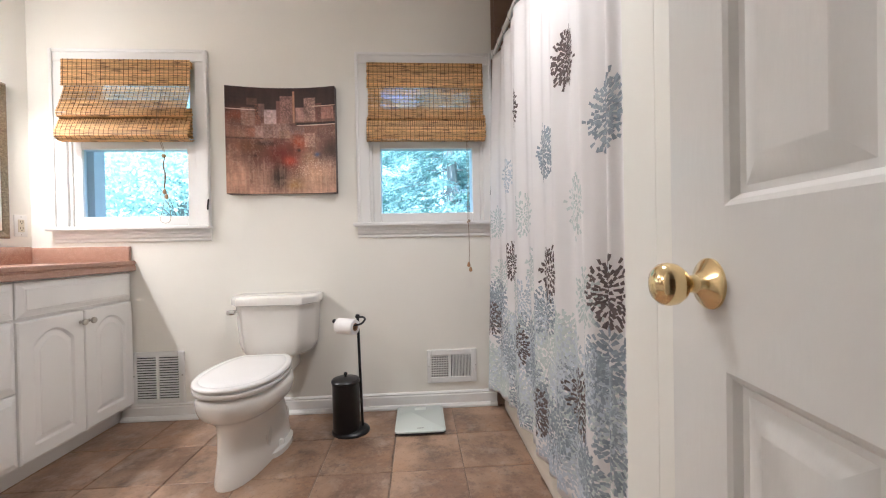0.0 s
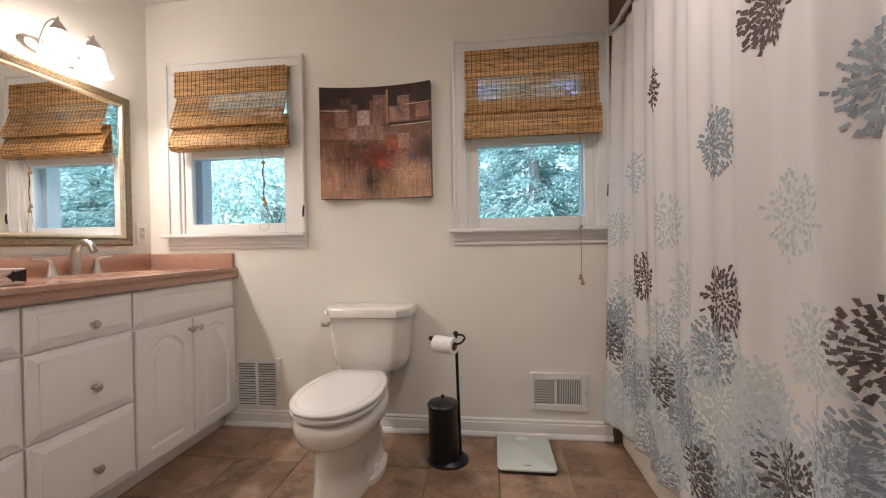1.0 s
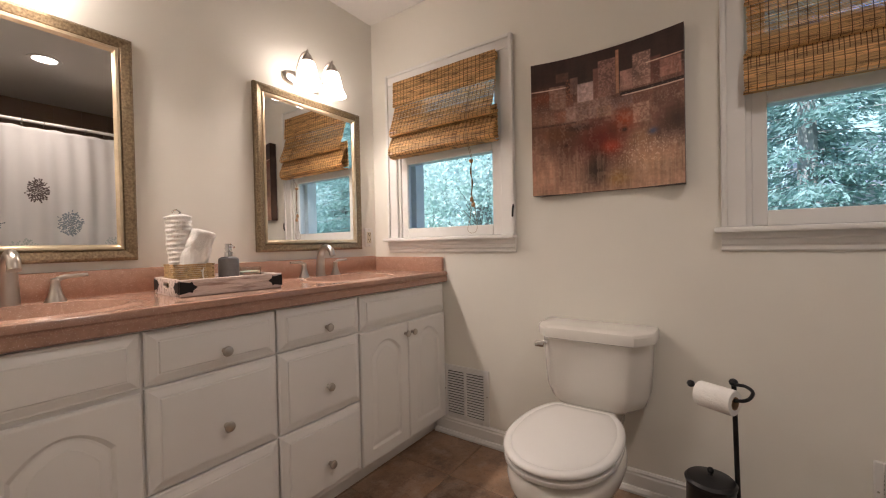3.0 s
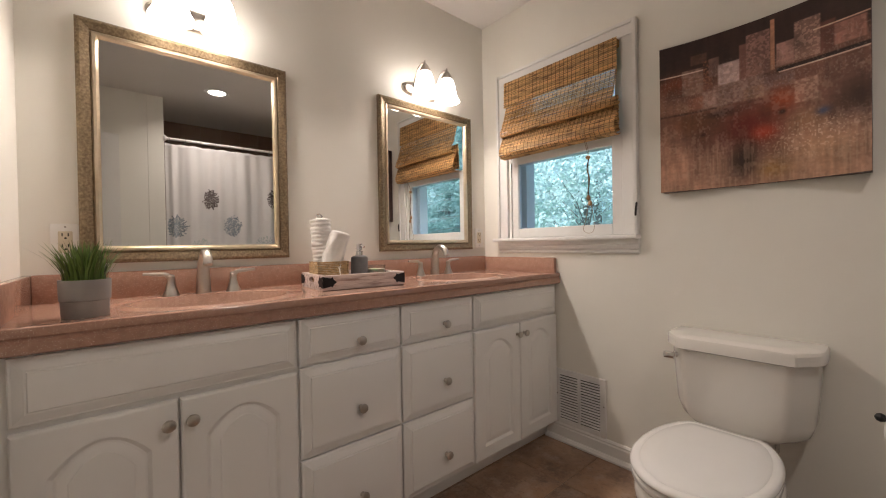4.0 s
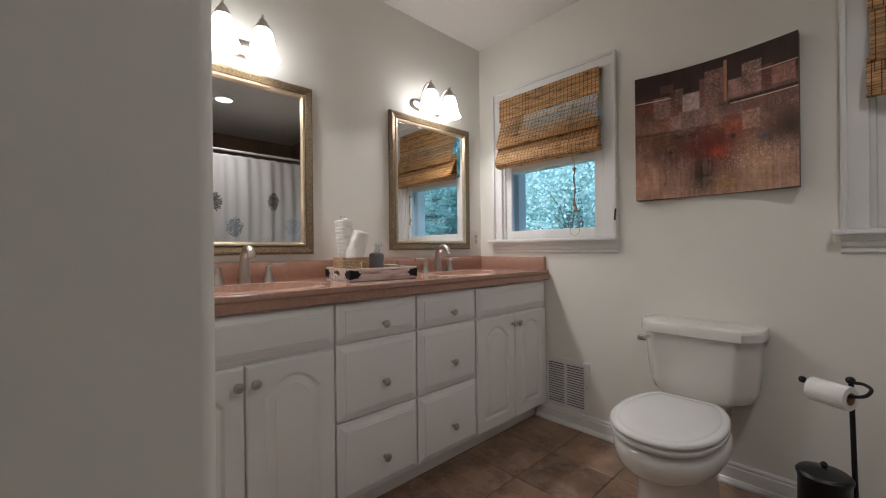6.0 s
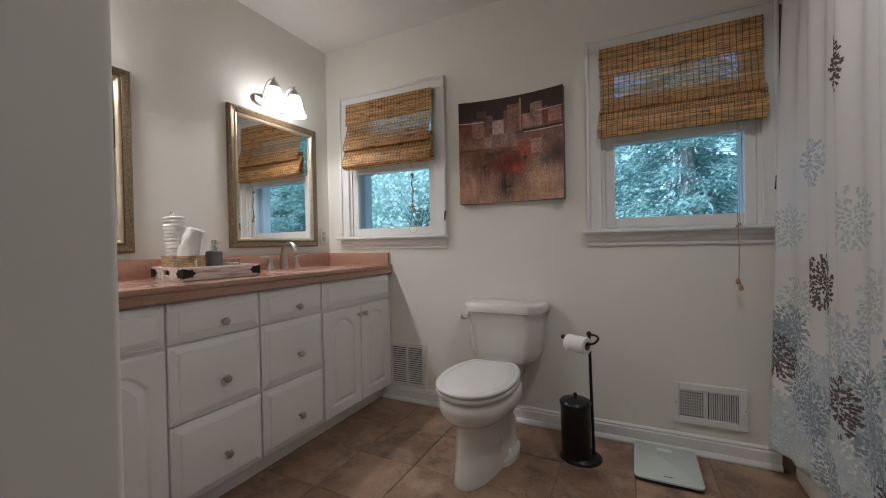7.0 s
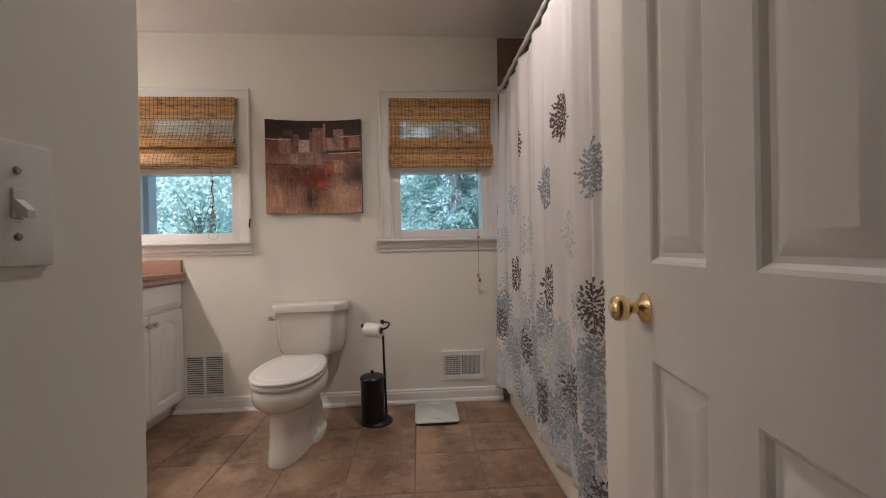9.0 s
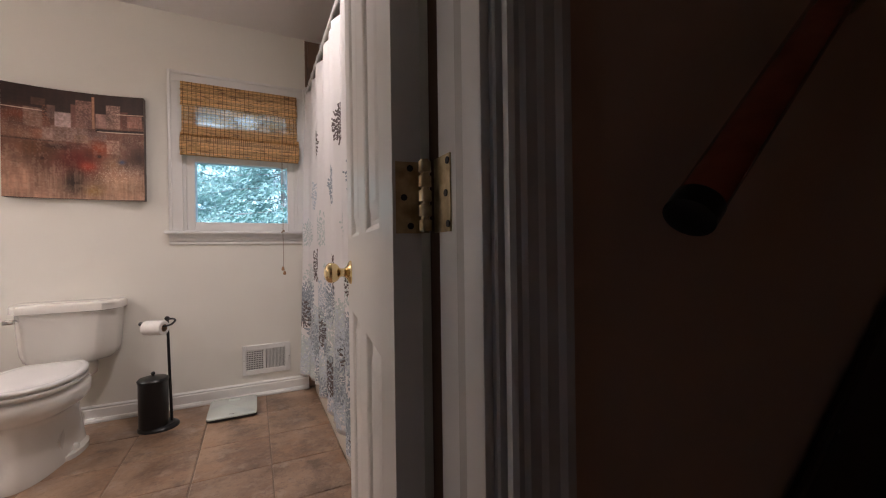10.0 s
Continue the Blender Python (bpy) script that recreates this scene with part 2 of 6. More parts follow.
WHITEWASH = mat("whitewashed_wood", (0.70, 0.60, 0.555), 0.65, second=(0.27, 0.165, 0.13), scale=6, amount=0.8, stretch=(14, 1.6, 14), bump=0.5, bump_scale=20, edges=(0.50, 0.66))
IRON = mat("black_iron", (0.012, 0.012, 0.013), 0.55, 0.4, scale=40, bump=0.2)
WICKER = mat("straw_weave", (0.48, 0.33, 0.17), 0.7, second=(0.32, 0.20, 0.09), scale=50, bump=0.4, per_island=0.25)
TOWEL = mat("white_terry_towel", (0.83, 0.81, 0.78), 0.95, second=(0.78, 0.75, 0.71), scale=30, bump=0.9, bump_scale=260, specular=0.1)
GREYSTONE = mat("grey_concrete_bottle", (0.155, 0.155, 0.16), 0.7, second=(0.21, 0.21, 0.215), scale=60, bump=0.3, bump_scale=160)
WAX = mat("cream_wax", (0.72, 0.66, 0.52), 0.5, scale=20, subsurface=0.2)
OUTLETIVORY = mat("ivory_plastic", (0.64, 0.57, 0.44), 0.4, scale=20)
REDWOOD = mat("varnished_red_wood", (0.34, 0.075, 0.038), 0.22, second=(0.21, 0.042, 0.022), scale=12, amount=0.8, stretch=(0.3, 4, 4), coat=0.4)
DARKWOOD = mat("dark_stained_wood", (0.05, 0.028, 0.018), 0.35, second=(0.03, 0.016, 0.01), scale=12, stretch=(0.3, 4, 4))
HALLPAINT = mat("hall_wall_paint", (0.68, 0.47, 0.37), 0.65, second=(0.63, 0.43, 0.335), scale=3, bump=0.06, bump_scale=200)
CARPET = mat("hall_carpet", (0.22, 0.16, 0.12), 0.95, second=(0.15, 0.11, 0.08), scale=60, bump=0.8, bump_scale=300)
# brown of the strip that stands in for the shadowy hinge gap
GAP = mat("brown_gap_fill", (0.105, 0.050, 0.030), 0.8, scale=20, stretch=(1, 1, 0.1))
LAMPGLASS = glow("lit_frosted_glass", WARM, SHADE_GLOW)
DOWNGLASS = glow("lit_ceiling_lens", WARM, 4.0)
GRASS = mat("lawn", (0.06, 0.10, 0.03), 0.9, second=(0.09, 0.12, 0.04), scale=1.5, bump=0.5, bump_scale=40)
SIDING = mat("white_siding", (0.78, 0.79, 0.80), 0.6, scale=2)
HOUSEROOF = mat("pale_grey_shingles", (0.17, 0.20, 0.25), 0.8, second=(0.14, 0.165, 0.21), scale=6, bump=0.4)
ROOFING = mat("grey_shingles", (0.12, 0.12, 0.13), 0.9, scale=8, bump=0.6)
BARK = mat("bark", (0.27, 0.27, 0.26), 0.9, second=(0.20, 0.20, 0.19), scale=10, bump=0.8, bump_scale=25, stretch=(1, 1, 0.3))
NEEDLES = mat("blue_green_needles", (0.22, 0.35, 0.34), 0.5, second=(0.36, 0.50, 0.48), scale=3, per_island=0.22, specular=0.25)
LEAVES = mat("light_green_leaves", (0.56, 0.67, 0.63), 0.5, second=(0.44, 0.57, 0.54), scale=1.5, per_island=0.25, specular=0.25)


def see_through(m, colour, share):
    """Lets light pass through thin leaves and slats."""
    nt = m.node_tree
    b, out = nt.nodes["Principled BSDF"], nt.nodes["Material Output"]
    tr_node = nt.nodes.new("ShaderNodeBsdfTranslucent")
    tr_node.inputs["Color"].default_value = (*colour, 1)
    mx = nt.nodes.new("ShaderNodeMixShader")
    mx.inputs[0].default_value = share
    nt.links.new(b.outputs[0], mx.inputs[1])
    nt.links.new(tr_node.outputs[0], mx.inputs[2])
    nt.links.new(mx.outputs[0], out.inputs["Surface"])


see_through(NEEDLES, (0.30, 0.50, 0.44), 0.5)
see_through(LEAVES, (0.62, 0.78, 0.74), 0.6)
see_through(BAMBOO, (0.75, 0.48, 0.22), 0.18)
see_through(CLOTH, (0.85, 0.82, 0.80), 0.25)


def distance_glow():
    """Emission that stands in for bright haze over far woods, in two shades."""
    m = bpy.data.materials.new("glowing_haze")
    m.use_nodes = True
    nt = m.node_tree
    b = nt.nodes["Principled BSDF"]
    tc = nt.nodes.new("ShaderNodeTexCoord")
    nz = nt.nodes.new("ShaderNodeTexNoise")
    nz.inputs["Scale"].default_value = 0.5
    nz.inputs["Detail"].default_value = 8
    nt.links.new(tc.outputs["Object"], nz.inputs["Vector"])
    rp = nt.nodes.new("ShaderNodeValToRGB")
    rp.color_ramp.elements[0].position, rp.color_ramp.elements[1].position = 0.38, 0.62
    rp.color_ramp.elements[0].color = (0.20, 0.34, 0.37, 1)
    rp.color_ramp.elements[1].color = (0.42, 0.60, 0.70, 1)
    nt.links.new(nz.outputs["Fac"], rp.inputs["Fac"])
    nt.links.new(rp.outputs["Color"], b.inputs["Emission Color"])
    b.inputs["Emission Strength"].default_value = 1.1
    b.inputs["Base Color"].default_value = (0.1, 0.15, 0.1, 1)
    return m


DISTANCE = distance_glow()


def window_glass():
    m = bpy.data.materials.new("window_glass")
    m.use_nodes = True
    nt = m.node_tree
    for n in list(nt.nodes):
        if n.type == "BSDF_PRINCIPLED":
            nt.nodes.remove(n)
    out = nt.nodes["Material Output"]
    clear = nt.nodes.new("ShaderNodeBsdfTransparent")
    clear.inputs["Color"].default_value = (0.83, 0.92, 1.0, 1)
    gloss = nt.nodes.new("ShaderNodeBsdfGlossy")
    gloss.inputs["Roughness"].default_value = 0.02
    facing = nt.nodes.new("ShaderNodeLayerWeight")
    fres = nt.nodes.new("ShaderNodeMath")
    fres.operation = "POWER"
    fres.inputs[1].default_value = 4.0
    nt.links.new(facing.outputs["Facing"], fres.inputs[0])
    mix = nt.nodes.new("ShaderNodeMixShader")
    nt.links.new(fres.outputs[0], mix.inputs[0])
    facing.inputs["Blend"].default_value = 0.4
    nt.links.new(clear.outputs[0], mix.inputs[1])
    nt.links.new(gloss.outputs[0], mix.inputs[2])
    nt.links.new(mix.outputs[0], out.inputs["Surface"])
    return m


GLASS = window_glass()

# ---- the room: x runs along the window wall, y towards it ----
WIN_Y, VAN_X, ALC_Y, SW_X, RIGHT_X, CEIL_Z = 2.302, -2.12, 0.254, -0.449, 0.476, 2.44
BATH_Y, HALL_Y, JAMB_X = -0.153, -0.275, 0.333
LEFT_JAMB_X = -0.372
TUB_Y, TUB_END_X = 0.85, 1.25
OUT_Y = WIN_Y + 0.20
# window openings: x0, x1 of the opening
WINDOWS = [(-1.915, -1.225), (-0.256, 0.408)]
SILL_Z, HEAD_Z = 1.095, 2.010

wall = bmesh.new()
xs = [VAN_X - 0.15, WINDOWS[0][0], WINDOWS[0][1], WINDOWS[1][0], WINDOWS[1][1], TUB_END_X + 0.12]
for a, b in ((0, 1), (2, 3), (4, 5)):
    box(wall, (xs[a], WIN_Y, -0.1), (xs[b], OUT_Y, 2.56))
for a, b in ((1, 2), (3, 4)):
    box(wall, (xs[a], WIN_Y, -0.1), (xs[b], OUT_Y, SILL_Z))
    box(wall, (xs[a], WIN_Y, HEAD_Z), (xs[b], OUT_Y, 2.56))
bmesh.ops.remove_doubles(wall, verts=wall.verts[:], dist=1e-5)
solid("wall_north", wall, WALL, "off-white painted wall with two window openings", "wall", "structure", smooth=False)
solid("wall_west", boxed((VAN_X - 0.15, ALC_Y, -0.1), (VAN_X, WIN_Y, 2.56)), WALL, "off-white painted wall behind the vanity", "wall", "structure", smooth=False)
solid("wall_south", boxed((VAN_X - 0.15, ALC_Y - 0.12, -0.1), (SW_X - 0.12, ALC_Y, 2.56)), WALL, "off-white painted wall at the end of the vanity", "wall", "structure", smooth=False)
w = boxed((SW_X - 0.12, HALL_Y, -0.1), (SW_X, ALC_Y, 2.56))
corner = [e for e in w.edges if all(v.co.x > SW_X - 0.01 and v.co.y > ALC_Y - 0.01 for v in e.verts)]
bmesh.ops.bevel(w, geom=corner, offset=0.006, segments=4, affect="EDGES", profile=0.5)
solid("wall_switch", w, WALL, "off-white painted wall with a light switch", "wall", "structure")
solid("wall_east", boxed((RIGHT_X, HALL_Y, -0.1), (RIGHT_X + 0.12, TUB_Y - 0.12, 2.56)), WALL, "off-white painted wall behind the open door", "wall", "structure", smooth=False)
solid("wall_tub_end", boxed((RIGHT_X, TUB_Y - 0.12, -0.1), (TUB_END_X + 0.12, TUB_Y, 2.56), 0.003), WALL, "off-white painted wall at the end of the bathtub", "wall", "structure", smooth=False)
solid("wall_tub_back", boxed((TUB_END_X, TUB_Y, -0.1), (TUB_END_X + 0.12, WIN_Y, 2.56)), WALL, "painted wall behind the bathtub", "wall", "structure", smooth=False)
w = bmesh.new()
box(w, (JAMB_X + 0.02, HALL_Y, -0.1), (RIGHT_X, BATH_Y, 2.56))
box(w, (SW_X, HALL_Y, -0.1), (LEFT_JAMB_X, BATH_Y, 2.56))
box(w, (LEFT_JAMB_X, HALL_Y, 2.07), (JAMB_X + 0.02, BATH_Y, 2.56))
solid("wall_door", w, WALL, "off-white painted wall round the doorway", "wall", "structure", smooth=False)
solid("ceiling", boxed((VAN_X - 0.15, HALL_Y, CEIL_Z), (TUB_END_X + 0.12, WIN_Y, CEIL_Z + 0.12)), CEIL, "flat white painted ceiling", "ceiling", "structure", smooth=False)
solid("roof_slab", boxed((-3.2, -2.3, 2.57), (3.2, OUT_Y + 0.25, 2.7)), ROOFING, "grey roof over the house", "roof", "structure", smooth=False)

# the hall outside the door
solid("hall_wall_1", boxed((RIGHT_X + 0.12, HALL_Y, -0.1), (2.6, HALL_Y + 0.12, 2.56)), HALLPAINT, "tan painted hall wall beside the stairs", "wall", "structure", smooth=False)
solid("hall_wall_face", boxed((JAMB_X + 0.05, HALL_Y - 0.004, 0), (RIGHT_X + 0.12, HALL_Y, 2.44)), HALLPAINT, "tan painted hall wall beside the doorway", "wall", "structure", smooth=False)
solid("hall_wall_2", boxed((-2.0, HALL_Y, -0.1), (SW_X - 0.12, HALL_Y + 0.12, 2.56)), HALLPAINT, "tan painted hall wall", "wall", "structure", smooth=False)
solid("hall_wall_3", boxed((-2.0, -1.95, -0.1), (2.6, -1.83, 2.56)), HALLPAINT, "tan painted hall wall opposite the door", "wall", "structure", smooth=False)
# unseen end wall; its opening is added to brighten the hall with daylight
w = bmesh.new()
for lo, hi in (((-2.12, -1.95, -0.1), (-2.0, -1.25, 2.56)), ((-2.12, -0.95, -0.1), (-2.0, HALL_Y + 0.12, 2.56)), ((-2.12, -1.25, -0.1), (-2.0, -0.95, 1.3)), ((-2.12, -1.25, 1.68), (-2.0, -0.95, 2.56))):
    box(w, lo, hi)
solid("hall_wall_4", w, HALLPAINT, "tan painted hall end wall, unseen, with an opening added to let in daylight", "wall", "structure", smooth=False)
solid("hall_wall_5", boxed((2.6, -1.95, -0.1), (2.72, HALL_Y + 0.12, 2.56)), HALLPAINT, "tan painted hall end wall", "wall", "structure", smooth=False)
solid("hall_ceiling", boxed((-2.0, -1.83, CEIL_Z), (2.6, HALL_Y, CEIL_Z + 0.12)), CEIL, "flat hall ceiling", "ceiling", "structure", smooth=False)
solid("hall_floor", boxed((-2.0, -1.83, -0.1), (2.6, HALL_Y + 0.06, -0.002)), CARPET, "brown hall carpet", "floor", "structure", smooth=False)

floor = thing("floor", (0, 0, 0), "brown stone-look floor tiles with narrow grout joints", "floor", kind="structure")
part("grout_bed", boxed((VAN_X, HALL_Y + 0.06, -0.1), (TUB_END_X, WIN_Y, -0.003)), GROUT, floor, "brown grout", smooth=False)


# ---- windows ----
def window_unit(name, x0, x1, casing_right, label):
    """Casing, stool, apron, two sashes and their panes in an opening from x0 to x1."""
    cx0, cx1 = x0 - 0.074, x1 + casing_right
    win = thing(name, ((x0 + x1) / 2, WIN_Y, SILL_Z), label, "window", kind="structure")
    y = WIN_Y
    # moulded casing: a flat board with a raised back band
    for nm, lo, hi, band_lo, band_hi in (
            ("casing", (cx0, y - 0.016, SILL_Z + 0.0), (x0, y, 2.014), (cx0, y - 0.026, SILL_Z), (cx0 + 0.018, y - 0.016, 2.080)),
            ("casing", (x1, y - 0.016, SILL_Z + 0.0), (cx1, y, 2.014), (cx1 - 0.018, y - 0.026, SILL_Z), (cx1, y - 0.016, 2.080)),
            ("head_casing", (cx0, y - 0.016, 2.014), (cx1, y, 2.080), (cx0 + 0.018, y - 0.026, 2.062), (cx1 - 0.018, y - 0.016, 2.080))):
        bm = bmesh.new()
        box(bm, lo, hi, 0.003, 1)
        box(bm, band_lo, band_hi, 0.004, 2)
        part(nm, bm, TRIM, win)
    part("window_sill", boxed((cx0 - 0.022, y - 0.052, SILL_Z - 0.02), (cx1 + 0.004, y + 0.05, SILL_Z), 0.006), TRIM, win)
    apron = bmesh.new()
    prof = [(0.0, 0), (0.020, 0), (0.020, -0.020), (0.016, -0.026), (0.016, -0.042), (0.010, -0.050), (0.010, -0.062), (0.006, -0.068), (0.0, -0.068)]
    loft(apron, [[(xx, y - d, SILL_Z - 0.02 + z) for d, z in prof] for xx in (cx0, cx1)])
    part("apron", apron, TRIM, win, sharp=20)
    # jamb liners
    for a, b in ((x0, x0 + 0.016), (x1 - 0.016, x1)):
        part("jamb_liner", boxed((a, y, SILL_Z), (b, y + 0.10, HEAD_Z), 0.001, 1), TRIM, win)
    part("head_liner", boxed((x0 + 0.016, y, HEAD_Z - 0.016), (x1 - 0.016, y + 0.10, HEAD_Z), 0.001, 1), TRIM, win)
    a, b = x0 + 0.016, x1 - 0.016
    # lower sash in front, upper sash behind it
    for nm, yy, z0, z1, bottom, top in (("lower_sash", y + 0.010, SILL_Z, 1.576, 0.056, 0.045), ("upper_sash", y + 0.046, 1.532, HEAD_Z - 0.016, 0.046, 0.05)):
        bm = bmesh.new()
        st = 0.045
        box(bm, (a, yy, z0), (a + st, yy + 0.032, z1), 0.003, 1)
        box(bm, (b - st, yy, z0), (b, yy + 0.032, z1), 0.003, 1)
        box(bm, (a + st, yy, z0), (b - st, yy + 0.032, z0 + bottom), 0.003, 1)
        box(bm, (a + st, yy, z1 - top), (b - st, yy + 0.032, z1), 0.003, 1)
        sash = part(nm, bm, TRIM, win)
        p = part("pane", boxed((a + st - 0.004, yy + 0.014, z0 + bottom - 0.004), (b - st + 0.004, yy + 0.018, z1 - top + 0.004)), GLASS, sash, smooth=False)
        p.visible_shadow = False
    for k in (0.27, 0.73):
        xx = a + (b - a) * k
        bm = boxed((xx - 0.03, y + 0.008, 1.576), (xx + 0.03, y + 0.036, 1.583), 0.002, 1)
        tube(bm, bend([(xx - 0.02, y + 0.012, 1.584), (xx, y + 0.004, 1.590), (xx + 0.024, y + 0.01, 1.586)], 4), 0.004, 6)
        part("sash_lock", bm, WHITEPLASTIC, win)
    # outside frame round the glass
    for lo, hi in (((x0, y + 0.10, SILL_Z), (x0 + 0.055, OUT_Y - 0.02, HEAD_Z)), ((x1 - 0.055, y + 0.10, SILL_Z), (x1, OUT_Y - 0.02, HEAD_Z)), ((x0 + 0.055, y + 0.10, SILL_Z), (x1 - 0.055, OUT_Y - 0.02, SILL_Z + 0.035))):
        part("outer_frame", boxed(lo, hi, 0.002, 1), TRIM, win)
    return win


window_unit("window_1", *WINDOWS[0], 0.072, "white double-hung window above the end of the vanity, lower sash shut")
window_unit("window_2", *WINDOWS[1], 0.058, "white double-hung window beside the shower curtain, lower sash shut")


# ---- woven bamboo roman shades ----
def bamboo_shade(x0, x1, top, flare, label):
    shade = thing("bamboo_shade", ((x0 + x1) / 2, WIN_Y - 0.03, top), label, "window shade", "roman shades on the windows")
    y = WIN_Y - 0.034

    def slats(name, line, gap, lx0, lx1):
        """Slats stacked down a folded line of (y, z)."""
        p = [Vector((0, a, b)) for a, b in line]
        bm = bmesh.new()
        rng = random.Random(len(line) * 31 + int(lx0 * 100))
        strings = []
        for a, b in zip(p, p[1:]):
            d = b - a
            n = max(1, int(d.length / 0.0044))
            u = d.normalized()
            out = Vector((0, -u.z, u.y))
            if out.y > 0:
                out = -out
            for k in range(n):
                s = a + u * (k * d.length / n)
                e = s + u * (d.length / n * (1 - gap * rng.uniform(0.6, 1.4)))
                th = out * rng.uniform(0.0012, 0.0022)
                wob = rng.uniform(-0.002, 0.002)
                ring = [(lx0 + wob, s), (lx1 + wob, s), (lx1 + wob, e), (lx0 + wob, e)]
                back = [bm.verts.new((x, q.y, q.z)) for x, q in ring]
                front = [bm.verts.new((x, q.y + th.y, q.z + th.z)) for x, q in ring]
                bm.faces.new(front)
                bm.faces.new(back[::-1])
                for i in range(4):
                    bm.faces.new((back[i], back[(i + 1) % 4], front[(i + 1) % 4], front[i]))
        cloth = tagged(part(name, bm, BAMBOO, shade, smooth=False), kind="stuff")
        bm = bmesh.new()
        xx = lx0 + 0.012
        while xx < lx1:
            pts = []
            for q in line:
                pts.append((xx, q[0] - 0.0032, q[1]))
            for a, b in zip(pts, pts[1:]):
                a, b = Vector(a), Vector(b)
                w = 0.0012
                vs = [bm.verts.new(v) for v in (a + Vector((-w, 0, 0)), a + Vector((w, 0, 0)), b + Vector((w, 0, 0)), b + Vector((-w, 0, 0)), a + Vector((0, -0.0012, 0)), b + Vector((0, -0.0012, 0)))]
                bm.faces.new((vs[0], vs[4], vs[5], vs[3]))
                bm.faces.new((vs[4], vs[1], vs[2], vs[5]))
            xx += 0.0240 * rng.uniform(0.94, 1.06)
        tagged(part("binding_string", bm, STRING, cloth, "dark brown binding thread", smooth=False), kind="stuff")

    def out(d):
        return y - 0.010 - d * flare

    slats("valance", [(y - 0.012, top), (y - 0.018, top - 0.148)], 0.12, x0, x1)
    slats("panel", [(y - 0.002, top - 0.005), (out(0.0) + 0.002, top - 0.150), (out(0.018), top - 0.245), (out(0.034), top - 0.300), (out(0.036), top - 0.322), (out(0.022), top - 0.330), (out(0.006), top - 0.322)], 0.37, x0 + 0.006, x1 - 0.002)
    slats("fold", [(out(0.006), top - 0.312), (out(0.020), top - 0.352), (out(0.034), top - 0.400), (out(0.036), top - 0.430), (out(0.024), top - 0.448), (out(0.0), top - 0.450), (y + 0.006, top - 0.440)], 0.16, x0 - 0.004, x1 + 0.006)
    slats("inner_fold", [(out(0.004), top - 0.30), (out(0.022), top - 0.36), (out(0.020), top - 0.415), (out(0.0), top - 0.432)], 0.10, x0 + 0.004, x1 + 0.012)
    slats("lining_fold", [(y + 0.004, top - 0.262), (y + 0.010, top - 0.43)], 0.05, x0 + 0.008, x1 - 0.004)
    part("head_rail", boxed((x0 + 0.005, y - 0.006, top - 0.036), (x1 - 0.005, y + 0.024, top), 0.002, 1), BAMBOO, shade)
    return shade


bamboo_shade(-1.902, -1.228, 2.010, 1.5, "honey-brown woven bamboo roman shade, half raised above the vanity window")
bamboo_shade(-0.259, 0.408, 2.008, 0.7, "reddish-brown woven bamboo roman shade, half raised beside the curtain")


def pull_cord(x, z_top, z_end, bulge, loop, label):
    cord = thing("pull_cord", (x, WIN_Y - 0.05, z_top), label, "cord")
    y = WIN_Y - 0.058
    part("string", tube(bmesh.new(), bend([(x, y, z_top), (x + 0.002, y - 0.004, (z_top + z_end) / 2), (x, y, z_end)], 5), 0.0016, 5), CORD, cord)
    for dz in (0.0, 0.028):
        part("bead", lathe(bmesh.new(), [(0.002, 0.022), (0.006, 0.018), (0.009, 0.008), (0.010, 0.0), (0.006, -0.006), (0.002, -0.007)], (x + (0.008 if dz else -0.002), y, z_end - dz), n=12), WOODBEAD, cord)
    front = [(x, WIN_Y - 0.054, 1.862), (x, WIN_Y - 0.054 - bulge * 0.5, 1.76), (x, WIN_Y - 0.054 - bulge, 1.69), (x, WIN_Y - 0.054 - bulge, 1.59), (x, y - bulge * 0.4, 1.54), (x, y, z_top)]
    for dx in (-0.003, 0.004):
        part("lift_cord", tube(bmesh.new(), bend([(px + dx, py, pz) for px, py, pz in front], 4), 0.0011, 5), CORD, cord)
    rng = random.Random(4)
    knot = [(x + rng.uniform(-0.012, 0.012), y - 0.004 + rng.uniform(-0.006, 0.003), z_top - 0.012 + rng.uniform(-0.014, 0.014)) for _ in range(9)] if loop else None
    if knot:
        part("knot", tube(bmesh.new(), bend(knot, 3), 0.0018, 5), CORD, cord)
    return cord


pull_cord(0.309, 1.104, 0.835, 0.024, True, "brown knotted pull cord with two wooden tassels")
c = pull_cord(-1.370, 1.50, 1.275, 0.052, False, "dark twisted pull cord with a wooden tassel hanging before the glass")
part("cord_loop", tube(bmesh.new(), bend([(-1.370, WIN_Y - 0.058, 1.275), (-1.385, WIN_Y - 0.058, 1.18), (-1.40, WIN_Y - 0.056, 1.125), (-1.368, WIN_Y - 0.056, 1.108), (-1.343, WIN_Y - 0.057, 1.14), (-1.362, WIN_Y - 0.058, 1.275)], 6), 0.0012, 5), CORD, c)
part("upper_bead", lathe(bmesh.new(), [(0.002, 0.010), (0.010, 0.006), (0.012, 0.0), (0.008, -0.008), (0.002, -0.010)], (-1.371, WIN_Y - 0.058, 1.478), n=12), WOODBEAD, c)
part("chain", tube(bmesh.new(), bend([(-1.366, WIN_Y - 0.060, 1.47), (-1.374, WIN_Y - 0.062, 1.42), (-1.364, WIN_Y - 0.060, 1.37), (-1.372, WIN_Y - 0.061, 1.30)], 5), 0.0030, 6), STRING, c)
